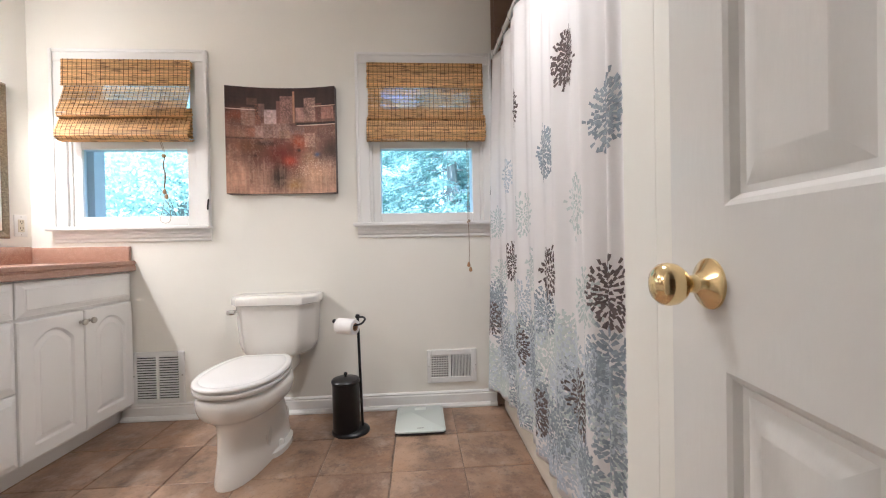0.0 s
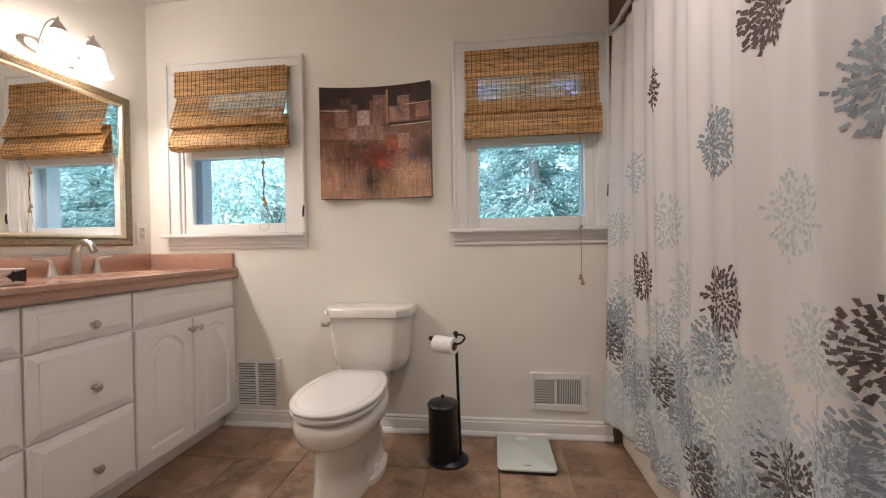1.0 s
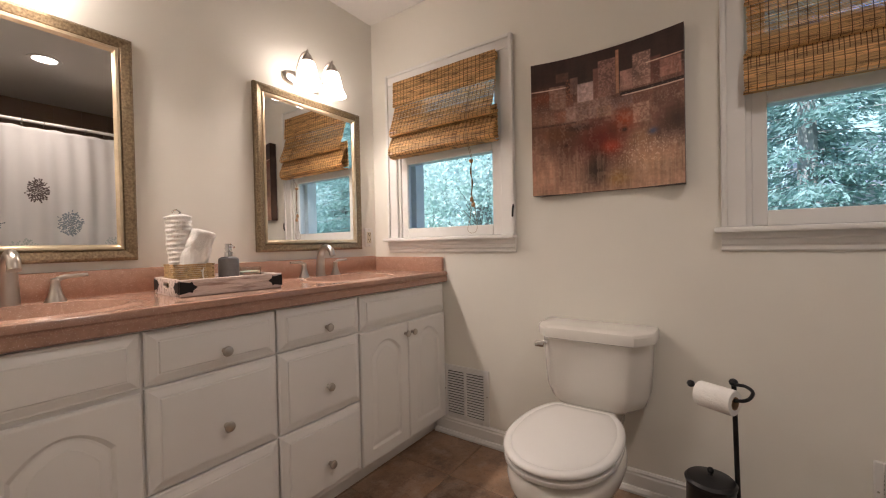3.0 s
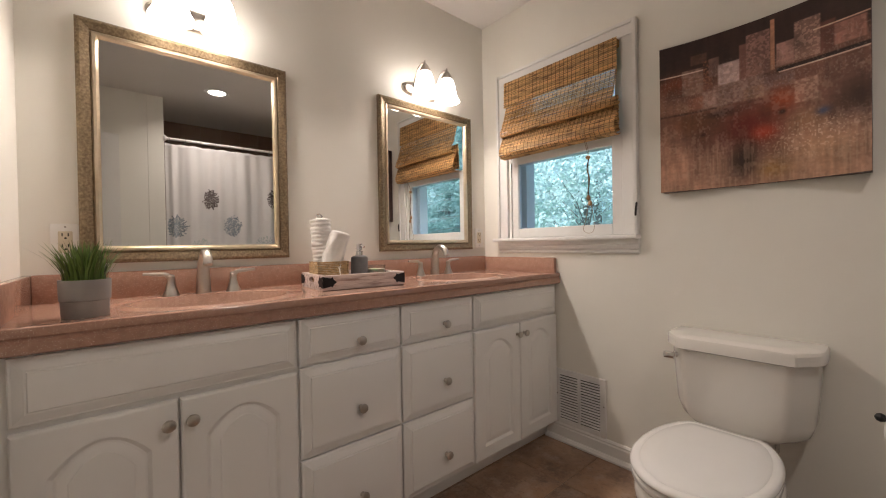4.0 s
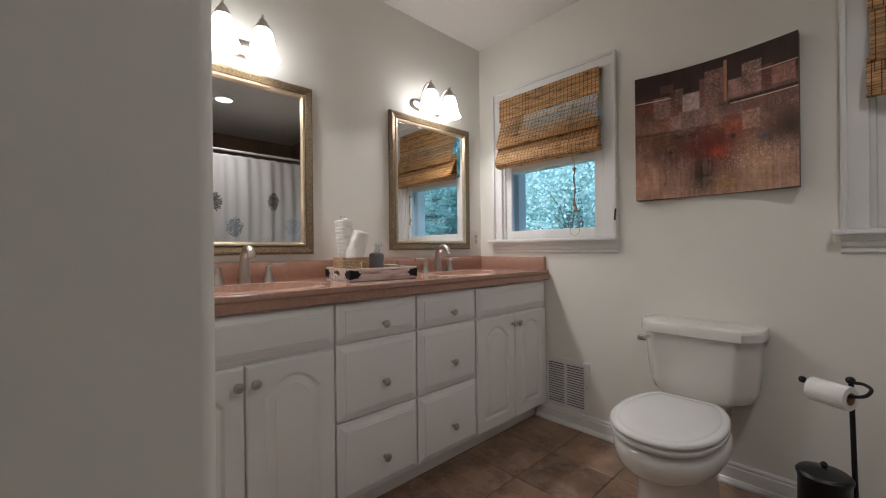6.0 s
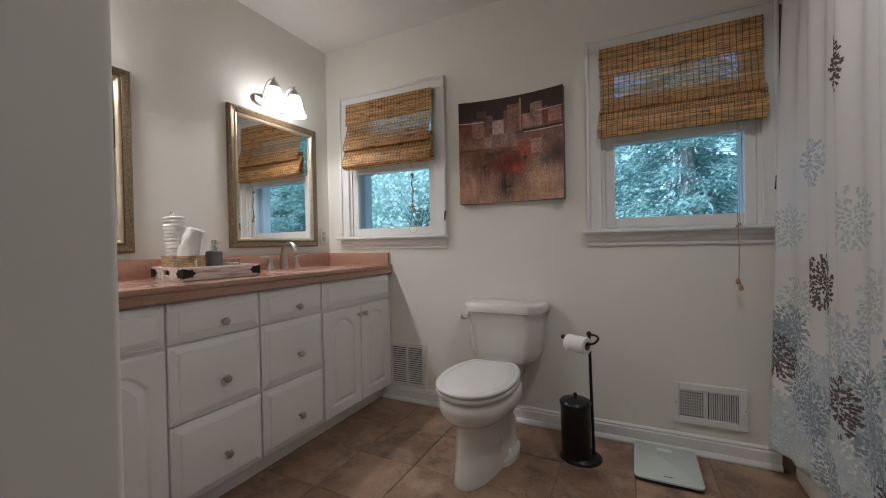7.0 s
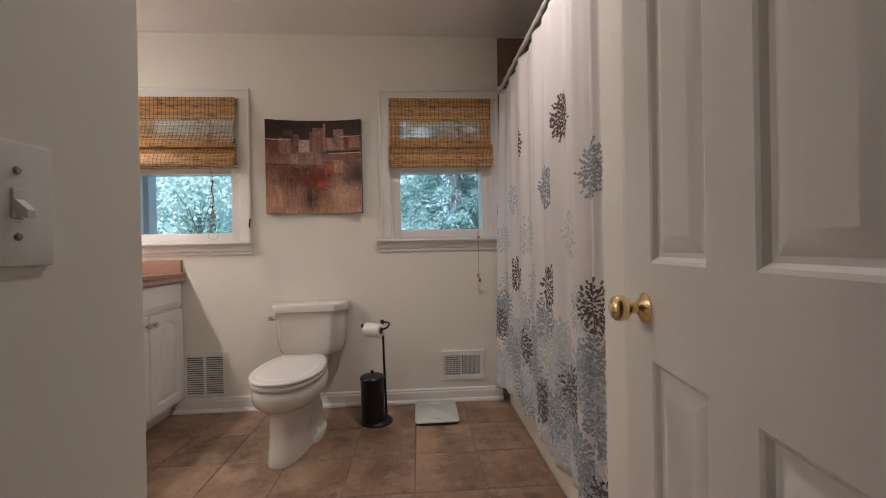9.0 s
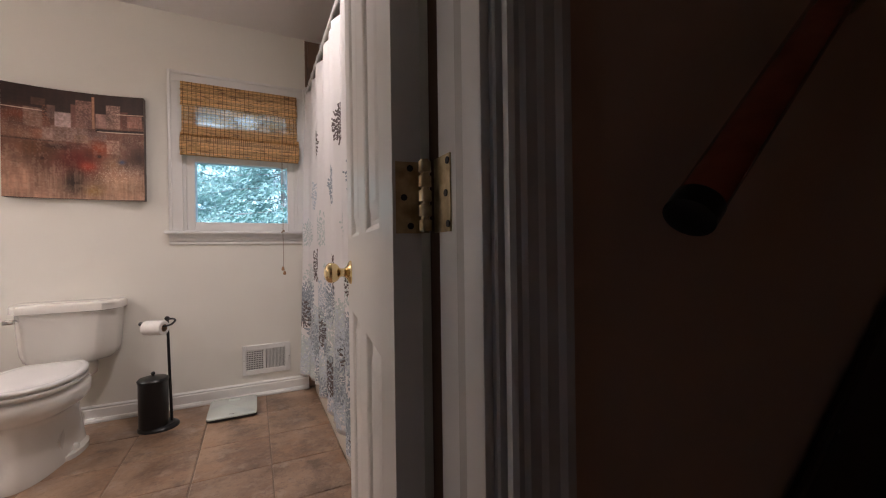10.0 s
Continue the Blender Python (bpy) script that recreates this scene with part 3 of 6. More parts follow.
for xx, zz in ((-1.158, 1.21), (0.452, 1.275)):
    cl = thing("cord_cleat", (xx, WIN_Y - 0.017, zz), "small dark metal cord cleat screwed to the window casing", "cleat", "cord cleats on the casings")
    bm = lathe(bmesh.new(), [(0.004, 0.0), (0.004, -0.014)], (xx, WIN_Y - 0.016, zz), axis="y", n=10)
    tube(bm, bend([(xx - 0.003, WIN_Y - 0.028, zz - 0.03), (xx, WIN_Y - 0.031, zz), (xx + 0.002, WIN_Y - 0.026, zz + 0.032)], 5), [0.003] + [0.005] * 9 + [0.003], 8)
    part("horn", bm, BRONZE, cl)

# ---- baseboards ----
BASE = [(0.0, 0.0), (0.030, 0.0), (0.030, 0.010), (0.022, 0.022), (0.014, 0.024), (0.014, 0.070), (0.010, 0.076), (0.012, 0.084), (0.006, 0.092), (0.0, 0.092)]


def baseboard(name, p, q, out):
    bm = bmesh.new()
    loft(bm, [[Vector(e) + Vector(out) * d + Vector((0, 0, z + 0.001)) for d, z in BASE] for e in (p, q)])
    solid(name, bm, TRIM, "white moulded baseboard with shoe moulding", "baseboard", "structure", sharp=20)


baseboard("baseboard_1", (-1.66, WIN_Y, 0), (0.468, WIN_Y, 0), (0, -1, 0))
baseboard("baseboard_2", (RIGHT_X, BATH_Y, 0), (RIGHT_X, TUB_Y - 0.02, 0), (-1, 0, 0))
baseboard("baseboard_3", (SW_X, ALC_Y, 0), (-1.60, ALC_Y, 0), (0, 1, 0))
baseboard("baseboard_4", (SW_X, BATH_Y, 0), (SW_X, ALC_Y, 0), (1, 0, 0))

# ---- wall grilles ----
g = thing("return_grille", (-1.462, WIN_Y, 0.235), "white louvred return-air grille low on the wall beside the vanity", "vent")
x0, x1, z0, z1, y = -1.603, -1.320, 0.094, 0.386, WIN_Y
bm = bmesh.new()
box(bm, (x0, y - 0.010, z0), (x0 + 0.024, y, z1), 0.003, 1)
box(bm, (x1 - 0.034, y - 0.010, z0), (x1, y, z1), 0.003, 1)
box(bm, (x0 + 0.024, y - 0.010, z0), (x1 - 0.034, y, z0 + 0.026), 0.003, 1)
box(bm, (x0 + 0.024, y - 0.010, z1 - 0.026), (x1 - 0.034, y, z1), 0.003, 1)
xm = (x0 + x1) / 2 - 0.005
box(bm, (xm - 0.007, y - 0.010, z0 + 0.026), (xm + 0.007, y, z1 - 0.026))
part("frame", bm, VENTPAINT, g)
part("backing", boxed((x0 + 0.01, y - 0.0015, z0 + 0.01), (x1 - 0.01, y - 0.0005, z1 - 0.01)), DARK, g, smooth=False)
for a, b in ((x0 + 0.024, xm - 0.007), (xm + 0.007, x1 - 0.034)):
    for k in range(17):
        z = z0 + 0.034 + k * 0.0142
        bm = bmesh.new()
        loft(bm, [[(xx, y - 0.0115, z), (xx, y - 0.0105, z + 0.0012), (xx, y - 0.003, z + 0.0066), (xx, y - 0.0035, z + 0.0050)] for xx in (a, b)])
        part("slat", bm, VENTPAINT, g, smooth=False)
for xx in (x0 + 0.010, x1 - 0.012):
    part("screw", lathe(bmesh.new(), [(0.004, -0.010), (0.003, -0.012)], (xx, y, 0.25), axis="y", n=10), SCREW, g)

g = thing("supply_register", (0.2, WIN_Y, 0.243), "white steel floor-level register with a damper lever", "vent")
x0, x1, z0, z1 = 0.056, 0.349, 0.144, 0.340
bm = bmesh.new()
for lo, hi in (((x0, z0), (x0 + 0.022, z1)), ((x1 - 0.034, z0), (x1, z1)), ((x0 + 0.022, z0), (x1 - 0.034, z0 + 0.034)), ((x0 + 0.022, z1 - 0.034), (x1 - 0.034, z1)), ((0.182, z0 + 0.034), (0.196, z1 - 0.034))):
    box(bm, (lo[0], y - 0.012, lo[1]), (hi[0], y, hi[1]), 0.003, 1)
part("frame", bm, VENTPAINT, g)
part("backing", boxed((x0 + 0.01, y - 0.0015, z0 + 0.01), (x1 - 0.01, y - 0.0005, z1 - 0.01)), DARK, g, smooth=False)
for k in range(14):
    xx = 0.200 + k * 0.0088
    bm = bmesh.new()
    loft(bm, [[(xx, y - 0.011, z), (xx + 0.0042, y - 0.011, z), (xx + 0.0076, y - 0.003, z), (xx + 0.0035, y - 0.003, z)] for z in (z0 + 0.034, z1 - 0.034)])
    part("slat", bm, VENTPAINT, g, smooth=False)
for k in range(11):
    xx = 0.080 + k * 0.0098
    part("slat", boxed((xx, y - 0.011, z0 + 0.034), (xx + 0.0036, y - 0.003, z1 - 0.034)), VENTPAINT, g, smooth=False)
for k in range(9):
    zz = z0 + 0.044 + k * 0.0138
    part("cross_slat", boxed((x0 + 0.022, y - 0.006, zz), (0.182, y - 0.003, zz + 0.0055)), VENTPAINT, g, smooth=False)
part("lever", boxed((x1 - 0.022, y - 0.024, 0.205), (x1 - 0.014, y - 0.012, 0.235), 0.002), VENTPAINT, g)
for xx in (x0 + 0.009, x1 - 0.008):
    part("screw", lathe(bmesh.new(), [(0.0035, -0.012), (0.0025, -0.014)], (xx, y, 0.243), axis="y", n=10), SCREW, g)

# ---- electrical plates ----
def outlet(y0, z0, label):
    o = thing("wall_outlet", (VAN_X, y0 + 0.035, z0 + 0.057), label, "outlet", "outlets over the vanity")
    part("cover_plate", boxed((VAN_X, y0, z0), (VAN_X + 0.006, y0 + 0.070, z0 + 0.116), 0.003), WHITEPLASTIC, o)
    body = part("receptacle", boxed((VAN_X + 0.004, y0 + 0.018, z0 + 0.024), (VAN_X + 0.008, y0 + 0.052, z0 + 0.092), 0.002, 1), OUTLETIVORY, o, "ivory receptacle")
    for zz in (z0 + 0.041, z0 + 0.076):
        for dy in (-0.008, 0.006):
            part("slot", boxed((VAN_X + 0.0075, y0 + 0.0345 + dy, zz), (VAN_X + 0.0088, y0 + 0.0375 + dy, zz + 0.010)), DARK, body, smooth=False)
        part("slot", lathe(bmesh.new(), [(0.0034, 0.0076), (0.003, 0.0088)], (VAN_X, y0 + 0.0355, zz - 0.006), axis="x", n=8), DARK, body)
    part("button", boxed((VAN_X + 0.0075, y0 + 0.026, z0 + 0.0565), (VAN_X + 0.0095, y0 + 0.044, z0 + 0.0605), 0.0005, 1), OUTLETIVORY, body)
    for zz in (z0 + 0.010, z0 + 0.106):
        part("screw", lathe(bmesh.new(), [(0.003, 0.006), (0.002, 0.0072)], (VAN_X, y0 + 0.035, zz), axis="x", n=8), SCREW, o)


outlet(0.320, 1.034, "white wall plate with an ivory safety outlet above the counter")
outlet(2.206, 1.046, "white wall plate with an outlet in the corner beside the mirror")

sw = thing("light_switch", (SW_X, 0.084, 1.078), "white toggle light switch plate with two screws", "switch")
part("cover_plate", boxed((SW_X, 0.048, 1.021), (SW_X + 0.006, 0.120, 1.135), 0.003), WHITEPLASTIC, sw)
part("toggle_frame", boxed((SW_X + 0.005, 0.0780, 1.0640), (SW_X + 0.008, 0.0900, 1.0920), 0.001, 1), WHITEPLASTIC, sw)
bm = bmesh.new()
loft(bm, [[(SW_X + 0.006, 0.0795, 1.0700), (SW_X + 0.006, 0.0885, 1.0700), (SW_X + 0.006, 0.0885, 1.0840), (SW_X + 0.006, 0.0795, 1.0840)], [(SW_X + 0.018, 0.0805, 1.0640), (SW_X + 0.018, 0.0875, 1.0640), (SW_X + 0.018, 0.0875, 1.0720), (SW_X + 0.018, 0.0805, 1.0720)]])
part("toggle", bm, WHITEPLASTIC, sw)
for zz in (1.0480, 1.1080):
    part("screw", lathe(bmesh.new(), [(0.004, 0.006), (0.0025, 0.008)], (SW_X, 0.0840, zz), axis="x", n=10), SCREW, sw)

# ---- vanity ----
FRONT = -1.612     # face frame
TOP_Z, EDGE_X = 0.900, -1.572


def slab_front(parent, name, y0, y1, z0, z1, label=""):
    """Drawer front with a raised, bevelled field."""
    bm = bmesh.new()
    a = FRONT + 0.001

    def ring(x, i):
        return [(x, y0 + i, z0 + i), (x, y1 - i, z0 + i), (x, y1 - i, z1 - i), (x, y0 + i, z1 - i)]
    loft(bm, [ring(a, 0.0), ring(a + 0.010, 0.0), ring(a + 0.0125, 0.003), ring(a + 0.0130, 0.007), ring(a + 0.0215, 0.026), ring(a + 0.0220, 0.030), ring(a + 0.0255, 0.0325), ring(a + 0.026, 0.036)])
    return part(name, bm, CABINET, parent, label, sharp=12)


def arch_ring(x, y0, y1, z0, z1, rise, n=12):
    """Closed ring with an arched top edge."""
    pts = [(x, y0, z0), (x, y1, z0)]
    for k in range(n + 1):
        t = k / n
        yy = y1 + (y0 - y1) * t
        pts.append((x, yy, z1 - rise * (2 * t - 1) ** 2))
    return pts


def arch_door(parent, y0, y1, z0, z1):
    bm = bmesh.new()
    a = FRONT + 0.001
    m = 0.056
    flat = arch_ring(a, y0, y1, z0, z1, 0.0)

    def panel(x, i, rise):
        return arch_ring(a + x, y0 + m + i, y1 - m - i, z0 + m + i, z1 - 0.050 - i, rise)
    rings = [flat, arch_ring(a + 0.013, y0, y1, z0, z1, 0.0), arch_ring(a + 0.018, y0 + 0.004, y1 - 0.004, z0 + 0.004, z1 - 0.004, 0.0), arch_ring(a + 0.019, y0 + 0.008, y1 - 0.008, z0 + 0.008, z1 - 0.008, 0.0),
             panel(0.019, 0.0, 0.060), panel(0.0165, 0.003, 0.060), panel(0.0105, 0.009, 0.059), panel(0.0105, 0.014, 0.058), panel(0.0165, 0.032, 0.052), panel(0.0185, 0.034, 0.051), panel(0.019, 0.037, 0.050)]
    loft(bm, rings)
    return part("door", bm, CABINET, parent, sharp=14)


KNOB = [(0.0045, 0.0), (0.0085, 0.001), (0.0060, 0.004), (0.0050, 0.012), (0.0075, 0.016), (0.0145, 0.019), (0.0160, 0.023), (0.0140, 0.028), (0.0070, 0.031), (0.0015, 0.0315)]


def knob_on(parent, y, z):
    part("knob", lathe(bmesh.new(), KNOB, (FRONT + (0.026 if parent.name.startswith("drawer") else 0.019), y, z), axis="x", n=20), NICKEL, parent, "brushed nickel knob")


def cabinet(name, y0, y1, label):
    cab = thing(name, (-1.86, (y0 + y1) / 2, 0.0), label, "cabinet", "vanity cabinets")
    bm = boxed((VAN_X, y0, 0.085), (FRONT, y1, 0.845), 0.001, 1)
    part("body", bm, CABINET, cab)
    part("toe_kick", boxed((VAN_X, y0, 0.0), (-1.672, y1, 0.085)), CABINET, cab, smooth=False)
    return cab


c1 = cabinet("sink_cabinet", ALC_Y, 0.8995, "white sink base cabinet with arched raised-panel doors, shut")
slab_front(c1, "false_front", 0.292, 0.894, 0.690, 0.838)
for a, b, k in ((0.292, 0.588, 0.566), (0.593, 0.894, 0.617)):
    knob_on(arch_door(c1, a, b, 0.098, 0.676), k, 0.621)
for nm, a, b in (("drawer_cabinet", 0.903, 1.279), ("drawer_cabinet", 1.287, 1.660)):
    c = cabinet(nm, a - 0.0035, b + 0.0035, "white painted cabinet with three raised drawer fronts, shut")
    for z0, z1, zk in ((0.690, 0.838, 0.744), (0.398, 0.682, 0.514), (0.098, 0.390, 0.214)):
        knob_on(slab_front(c, "drawer", a, b, z0, z1), (a + b) / 2 + 0.012, zk)
c2 = cabinet("sink_cabinet", 1.6635, WIN_Y, "white sink base cabinet in the corner, arched doors shut")
slab_front(c2, "false_front", 1.668, 2.292, 0.690, 0.838)
for a, b, k in ((1.668, 1.977, 1.955), (1.982, 2.292, 2.006)):
    knob_on(arch_door(c2, a, b, 0.098, 0.676), k, 0.624)

# countertop with two moulded bowls
SINKS = [(-1.835, 0.722), (-1.835, 1.812)]
top = thing("countertop", (-1.86, 1.27, TOP_Z), "speckled terracotta solid-surface vanity top with two moulded oval basins", "countertop")
nx, ny = 120, 440
gx = np.linspace(VAN_X + 0.001, EDGE_X - 0.012, nx)
gy = np.linspace(ALC_Y + 0.002, WIN_Y - 0.002, ny)
X, Y = np.meshgrid(gx, gy, indexing="ij")
Z = np.full_like(X, TOP_Z)
for sx, sy in SINKS:
    r = np.sqrt(((X - sx) / 0.165) ** 2 + ((Y - sy) / 0.215) ** 2)
    bowl = np.clip(1 - r ** 2.2, 0, 1) ** 0.42
    Z -= 0.135 * bowl * (r < 1)
    Z -= 0.003 * np.exp(-((r - 1.20) / 0.08) ** 2)
    Z += 0.003 * np.exp(-((r - 1.05) / 0.045) ** 2)
Z += 0.004 * np.clip((X - (EDGE_X - 0.045)) / 0.03, 0, 1)
verts = np.stack([X, Y, Z], -1).reshape(-1, 3).tolist()
faces = [(i * ny + j, (i + 1) * ny + j, (i + 1) * ny + j + 1, i * ny + j + 1) for i in range(nx - 1) for j in range(ny - 1)]
me = bpy.data.meshes.new("slab")
me.from_pydata(verts, [], faces)
bm = bmesh.new()
bm.from_mesh(me)
bpy.data.meshes.remove(me)
# rounded front edge
prof = [(EDGE_X - 0.012, TOP_Z + 0.004), (EDGE_X - 0.004, TOP_Z + 0.002), (EDGE_X, TOP_Z - 0.006), (EDGE_X, TOP_Z - 0.016), (EDGE_X - 0.006, TOP_Z - 0.021), (EDGE_X - 0.006, TOP_Z - 0.024), (EDGE_X, TOP_Z - 0.029), (EDGE_X, TOP_Z - 0.050), (EDGE_X - 0.006, TOP_Z - 0.055), (FRONT - 0.03, TOP_Z - 0.055)]
loft(bm, [[(x, yy, z) for x, z in prof] for yy in (ALC_Y + 0.002, WIN_Y - 0.002)], caps=False, closed=False)
part("slab", bm, STONE, top, sharp=40)
part("backsplash", boxed((VAN_X, ALC_Y + 0.024, TOP_Z - 0.004), (VAN_X + 0.022, WIN_Y - 0.022, 0.990), 0.004), STONE, top)
part("side_splash", boxed((VAN_X, ALC_Y + 0.002, TOP_Z - 0.004), (EDGE_X - 0.015, ALC_Y + 0.024, 0.990), 0.004), STONE, top)
part("side_splash", boxed((VAN_X, WIN_Y - 0.022, TOP_Z - 0.004), (-1.594, WIN_Y, 0.984), 0.004), STONE, top)
for sx, sy in SINKS:
    part("drain", lathe(bmesh.new(), [(0.004, 0.004), (0.018, 0.003), (0.022, 0.0), (0.022, -0.01)], (sx, sy, TOP_Z - 0.134), n=20), CHROME, top, "chrome drain")


def faucet(y):
    x = VAN_X + 0.078
    f = thing("faucet", (x, y, TOP_Z), "brushed nickel widespread faucet with two lever handles behind the basin", "faucet", "faucets on the vanity")
    z = TOP_Z - 0.001
    line = bend([(x, y, z), (x + 0.001, y, z + 0.07), (x + 0.010, y, z + 0.125), (x + 0.045, y, z + 0.152), (x + 0.085, y, z + 0.138), (x + 0.100, y, z + 0.108)], 6)
    n = len(line)
    rad = [0.0245 - 0.0095 * min(1, (i / n) * 1.8) for i in range(n)]
    part("spout", tube(bmesh.new(), line, rad, 18), NICKEL, f)
    for side in (-1, 1):
        yy = y + side * 0.098
        h = part("handle", lathe(bmesh.new(), [(0.026, 0), (0.0255, 0.006), (0.018, 0.022), (0.0125, 0.045), (0.011, 0.062), (0.012, 0.068), (0.009, 0.074), (0.002, 0.076)], (x, yy, z), n=22), NICKEL, f)
        lev = bend([(x, yy, z + 0.064), (x, yy + side * 0.016, z + 0.076), (x, yy + side * 0.045, z + 0.079), (x, yy + side * 0.078, z + 0.081)], 5)
        part("lever", tube(bmesh.new(), lev, [0.0095 - 0.0045 * i / (len(lev) - 1) for i in range(len(lev))], 10), NICKEL, h)
    return f


faucet(0.720)
faucet(1.815)


# ---- framed mirrors ----
def framed_mirror(y0, y1, z0, z1, label):
    mir = thing("framed_mirror", (VAN_X, (y0 + y1) / 2, z0), label, "mirror", "mirrors over the vanity")
    x = VAN_X + 0.002
    prof = [(0.0, 0.0), (0.0, 0.018), (0.006, 0.024), (0.012, 0.026), (0.034, 0.020), (0.038, 0.016)]
    inner = [(0.038, 0.016), (0.042, 0.022), (0.050, 0.021), (0.056, 0.013), (0.058, 0.008)]
    corners = [(y0, z0, 1, 1), (y1, z0, -1, 1), (y1, z1, -1, -1), (y0, z1, 1, -1)]
    for k in range(4):
        a, b = corners[k], corners[(k + 1) % 4]
        for nm, pr, m, lab in (("frame_side", prof, FRAMEDARK, "mottled dark bronze moulding"), ("frame_bead", inner, FRAMEGOLD, "antique gold inner moulding")):
            bm = bmesh.new()
            loft(bm, [[(x + h, c[0] + c[2] * d, c[1] + c[3] * d) for d, h in pr] for c in (a, b)], caps=False, closed=False)
            part(nm, bm, m, mir, lab, sharp=25)
    part("backing", boxed((VAN_X + 0.0005, y0 + 0.002, z0 + 0.002), (x + 0.004, y1 - 0.002, z1 - 0.002)), DARKWOOD, mir, smooth=False)
    part("mirror_glass", boxed((x + 0.004, y0 + 0.05, z0 + 0.05), (x + 0.0085, y1 - 0.05, z1 - 0.05)), MIRROR, mir, smooth=False)


framed_mirror(0.388, 1.051, 1.020, 1.821, "large wall mirror in a mottled antique gold frame")
framed_mirror(1.511, 2.168, 1.034, 1.836, "wall mirror in a mottled antique gold frame near the corner")


# ---- wall lamps ----
def wall_lamp(y):
    lamp = thing("wall_lamp", (VAN_X, y, 1.92), "brushed nickel two-light wall lamp with lit frosted bell shades", "wall lamp", "lamps above the mirrors")
    bm = bmesh.new()
    n = 40
    rings = []
    for d, s in ((0.0, 1.0), (0.010, 1.0), (0.013, 0.95), (0.016, 0.86), (0.022, 0.80), (0.024, 0.70)):
        ring = []
        for k in range(n):
            a = 2 * math.pi * k / n
            cy, cz = math.cos(a), math.sin(a)
            sy = 0.142 * math.copysign(abs(cy) ** 0.6, cy)
            sz = 0.040 * math.copysign(abs(cz) ** 0.75, cz)
            ring.append((VAN_X + d, y + sy * (1 - (1 - s) * 0.35), 1.918 + sz * s))
        rings.append(ring)
    part("back_plate", loft(bm, rings), NICKEL, lamp)
    for side in (-1, 1):
        yy = y + side * 0.076
        sx = VAN_X + 0.122
        arm = bend([(VAN_X + 0.02, yy, 1.918), (VAN_X + 0.034, yy, 1.955), (VAN_X + 0.062, yy, 2.005), (VAN_X + 0.098, yy, 2.024), (sx, yy, 2.010)], 6)
        part("arm", tube(bmesh.new(), arm, 0.0065, 10), NICKEL, lamp)
        part("cap", lathe(bmesh.new(), [(0.003, 0.062), (0.006, 0.055), (0.005, 0.046), (0.014, 0.036), (0.026, 0.016), (0.031, 0.0), (0.029, -0.003)], (sx, yy, 1.972), n=22), NICKEL, lamp)
        prof = [(0.028, 0.0), (0.036, -0.015), (0.043, -0.040), (0.048, -0.070), (0.055, -0.098), (0.066, -0.118), (0.069, -0.124)]
        sh = bmesh.new()
        lathe(sh, prof + [(r - 0.003, z) for r, z in prof[::-1]], (sx, yy, 1.974), n=28, caps=False)
        part("shade", sh, LAMPGLASS, lamp, "lit frosted white glass bell shade")
        part("bulb", lathe(bmesh.new(), [(0.012, 0.0), (0.016, -0.02), (0.028, -0.05), (0.027, -0.066), (0.014, -0.082), (0.002, -0.086)], (sx, yy, 1.966), n=18), LAMPGLASS, lamp, "lit bulb")
        bd = bpy.data.lights.new("bulb_light", "AREA")
        bd.shape, bd.size, bd.energy, bd.color, bd.spread = "DISK", 0.09, BULB_WATTS, WARM, radians(150)
        new("bulb_light", bd).matrix_world = look((sx, yy, 1.864), (sx + 0.22, yy, 0.90))


wall_lamp(0.714)
wall_lamp(1.812)

# recessed ceiling lamp
cl = thing("recessed_downlight", (0.071, 1.205, CEIL_Z), "lit recessed ceiling downlight with a white trim ring", "ceiling lamp")
part("trim_ring", lathe(bmesh.new(), [(0.094, 0.0), (0.092, -0.006), (0.080, -0.008), (0.068, -0.004), (0.066, 0.0)], (0.071, 1.205, CEIL_Z), n=40, caps=False), TRIM, cl)
part("lens", lathe(bmesh.new(), [(0.067, -0.0015), (0.05, -0.006), (0.02, -0.009), (0.002, -0.010)], (0.071, 1.205, CEIL_Z), n=32), DOWNGLASS, cl, "glowing frosted lens")
ld = bpy.data.lights.new("downlight_beam", "AREA")
ld.spread = radians(140)
ld.shape, ld.size, ld.energy, ld.color = "DISK", 0.12, CEILING_WATTS, WARM
new("downlight_beam", ld).matrix_world = look((0.071, 1.205, CEIL_Z - 0.014), (0.071, 1.205, 0))

# ---- toilet ----
TX = -0.768


def egg(yf, yb, hw, z, n=40, power=2.25):
    """Ring like an egg in plan, its long front towards the room."""
    ym = yb - min(hw * 1.15, (yb - yf) * 0.42)
    pts = []
    for k in range(n):
        a = 2 * math.pi * k / n
        c, s = math.cos(a), math.sin(a)
        x = hw * math.copysign(abs(s) ** (2 / power), s)
        yy = ym + (yb - ym if c > 0 else ym - yf) * math.copysign(abs(c) ** (2 / power), c)
        pts.append((TX + x, yy, z))
    return pts


def lid_ring(grow, z, cut=2.035):
    """Ring of the seat and lid: a long oval with a straight back edge."""
    pts = []
    for k in range(56):
        a = 2 * math.pi * k / 56
        c, s = math.cos(a), math.sin(a)
        x = (0.177 + grow) * math.copysign(abs(s) ** 0.92, s)
        yy = 1.795 + (0.285 + grow if c > 0 else 0.256 + grow) * math.copysign(abs(c) ** 0.92, c)
        pts.append((TX + x, min(yy, cut + grow), z))
    return pts


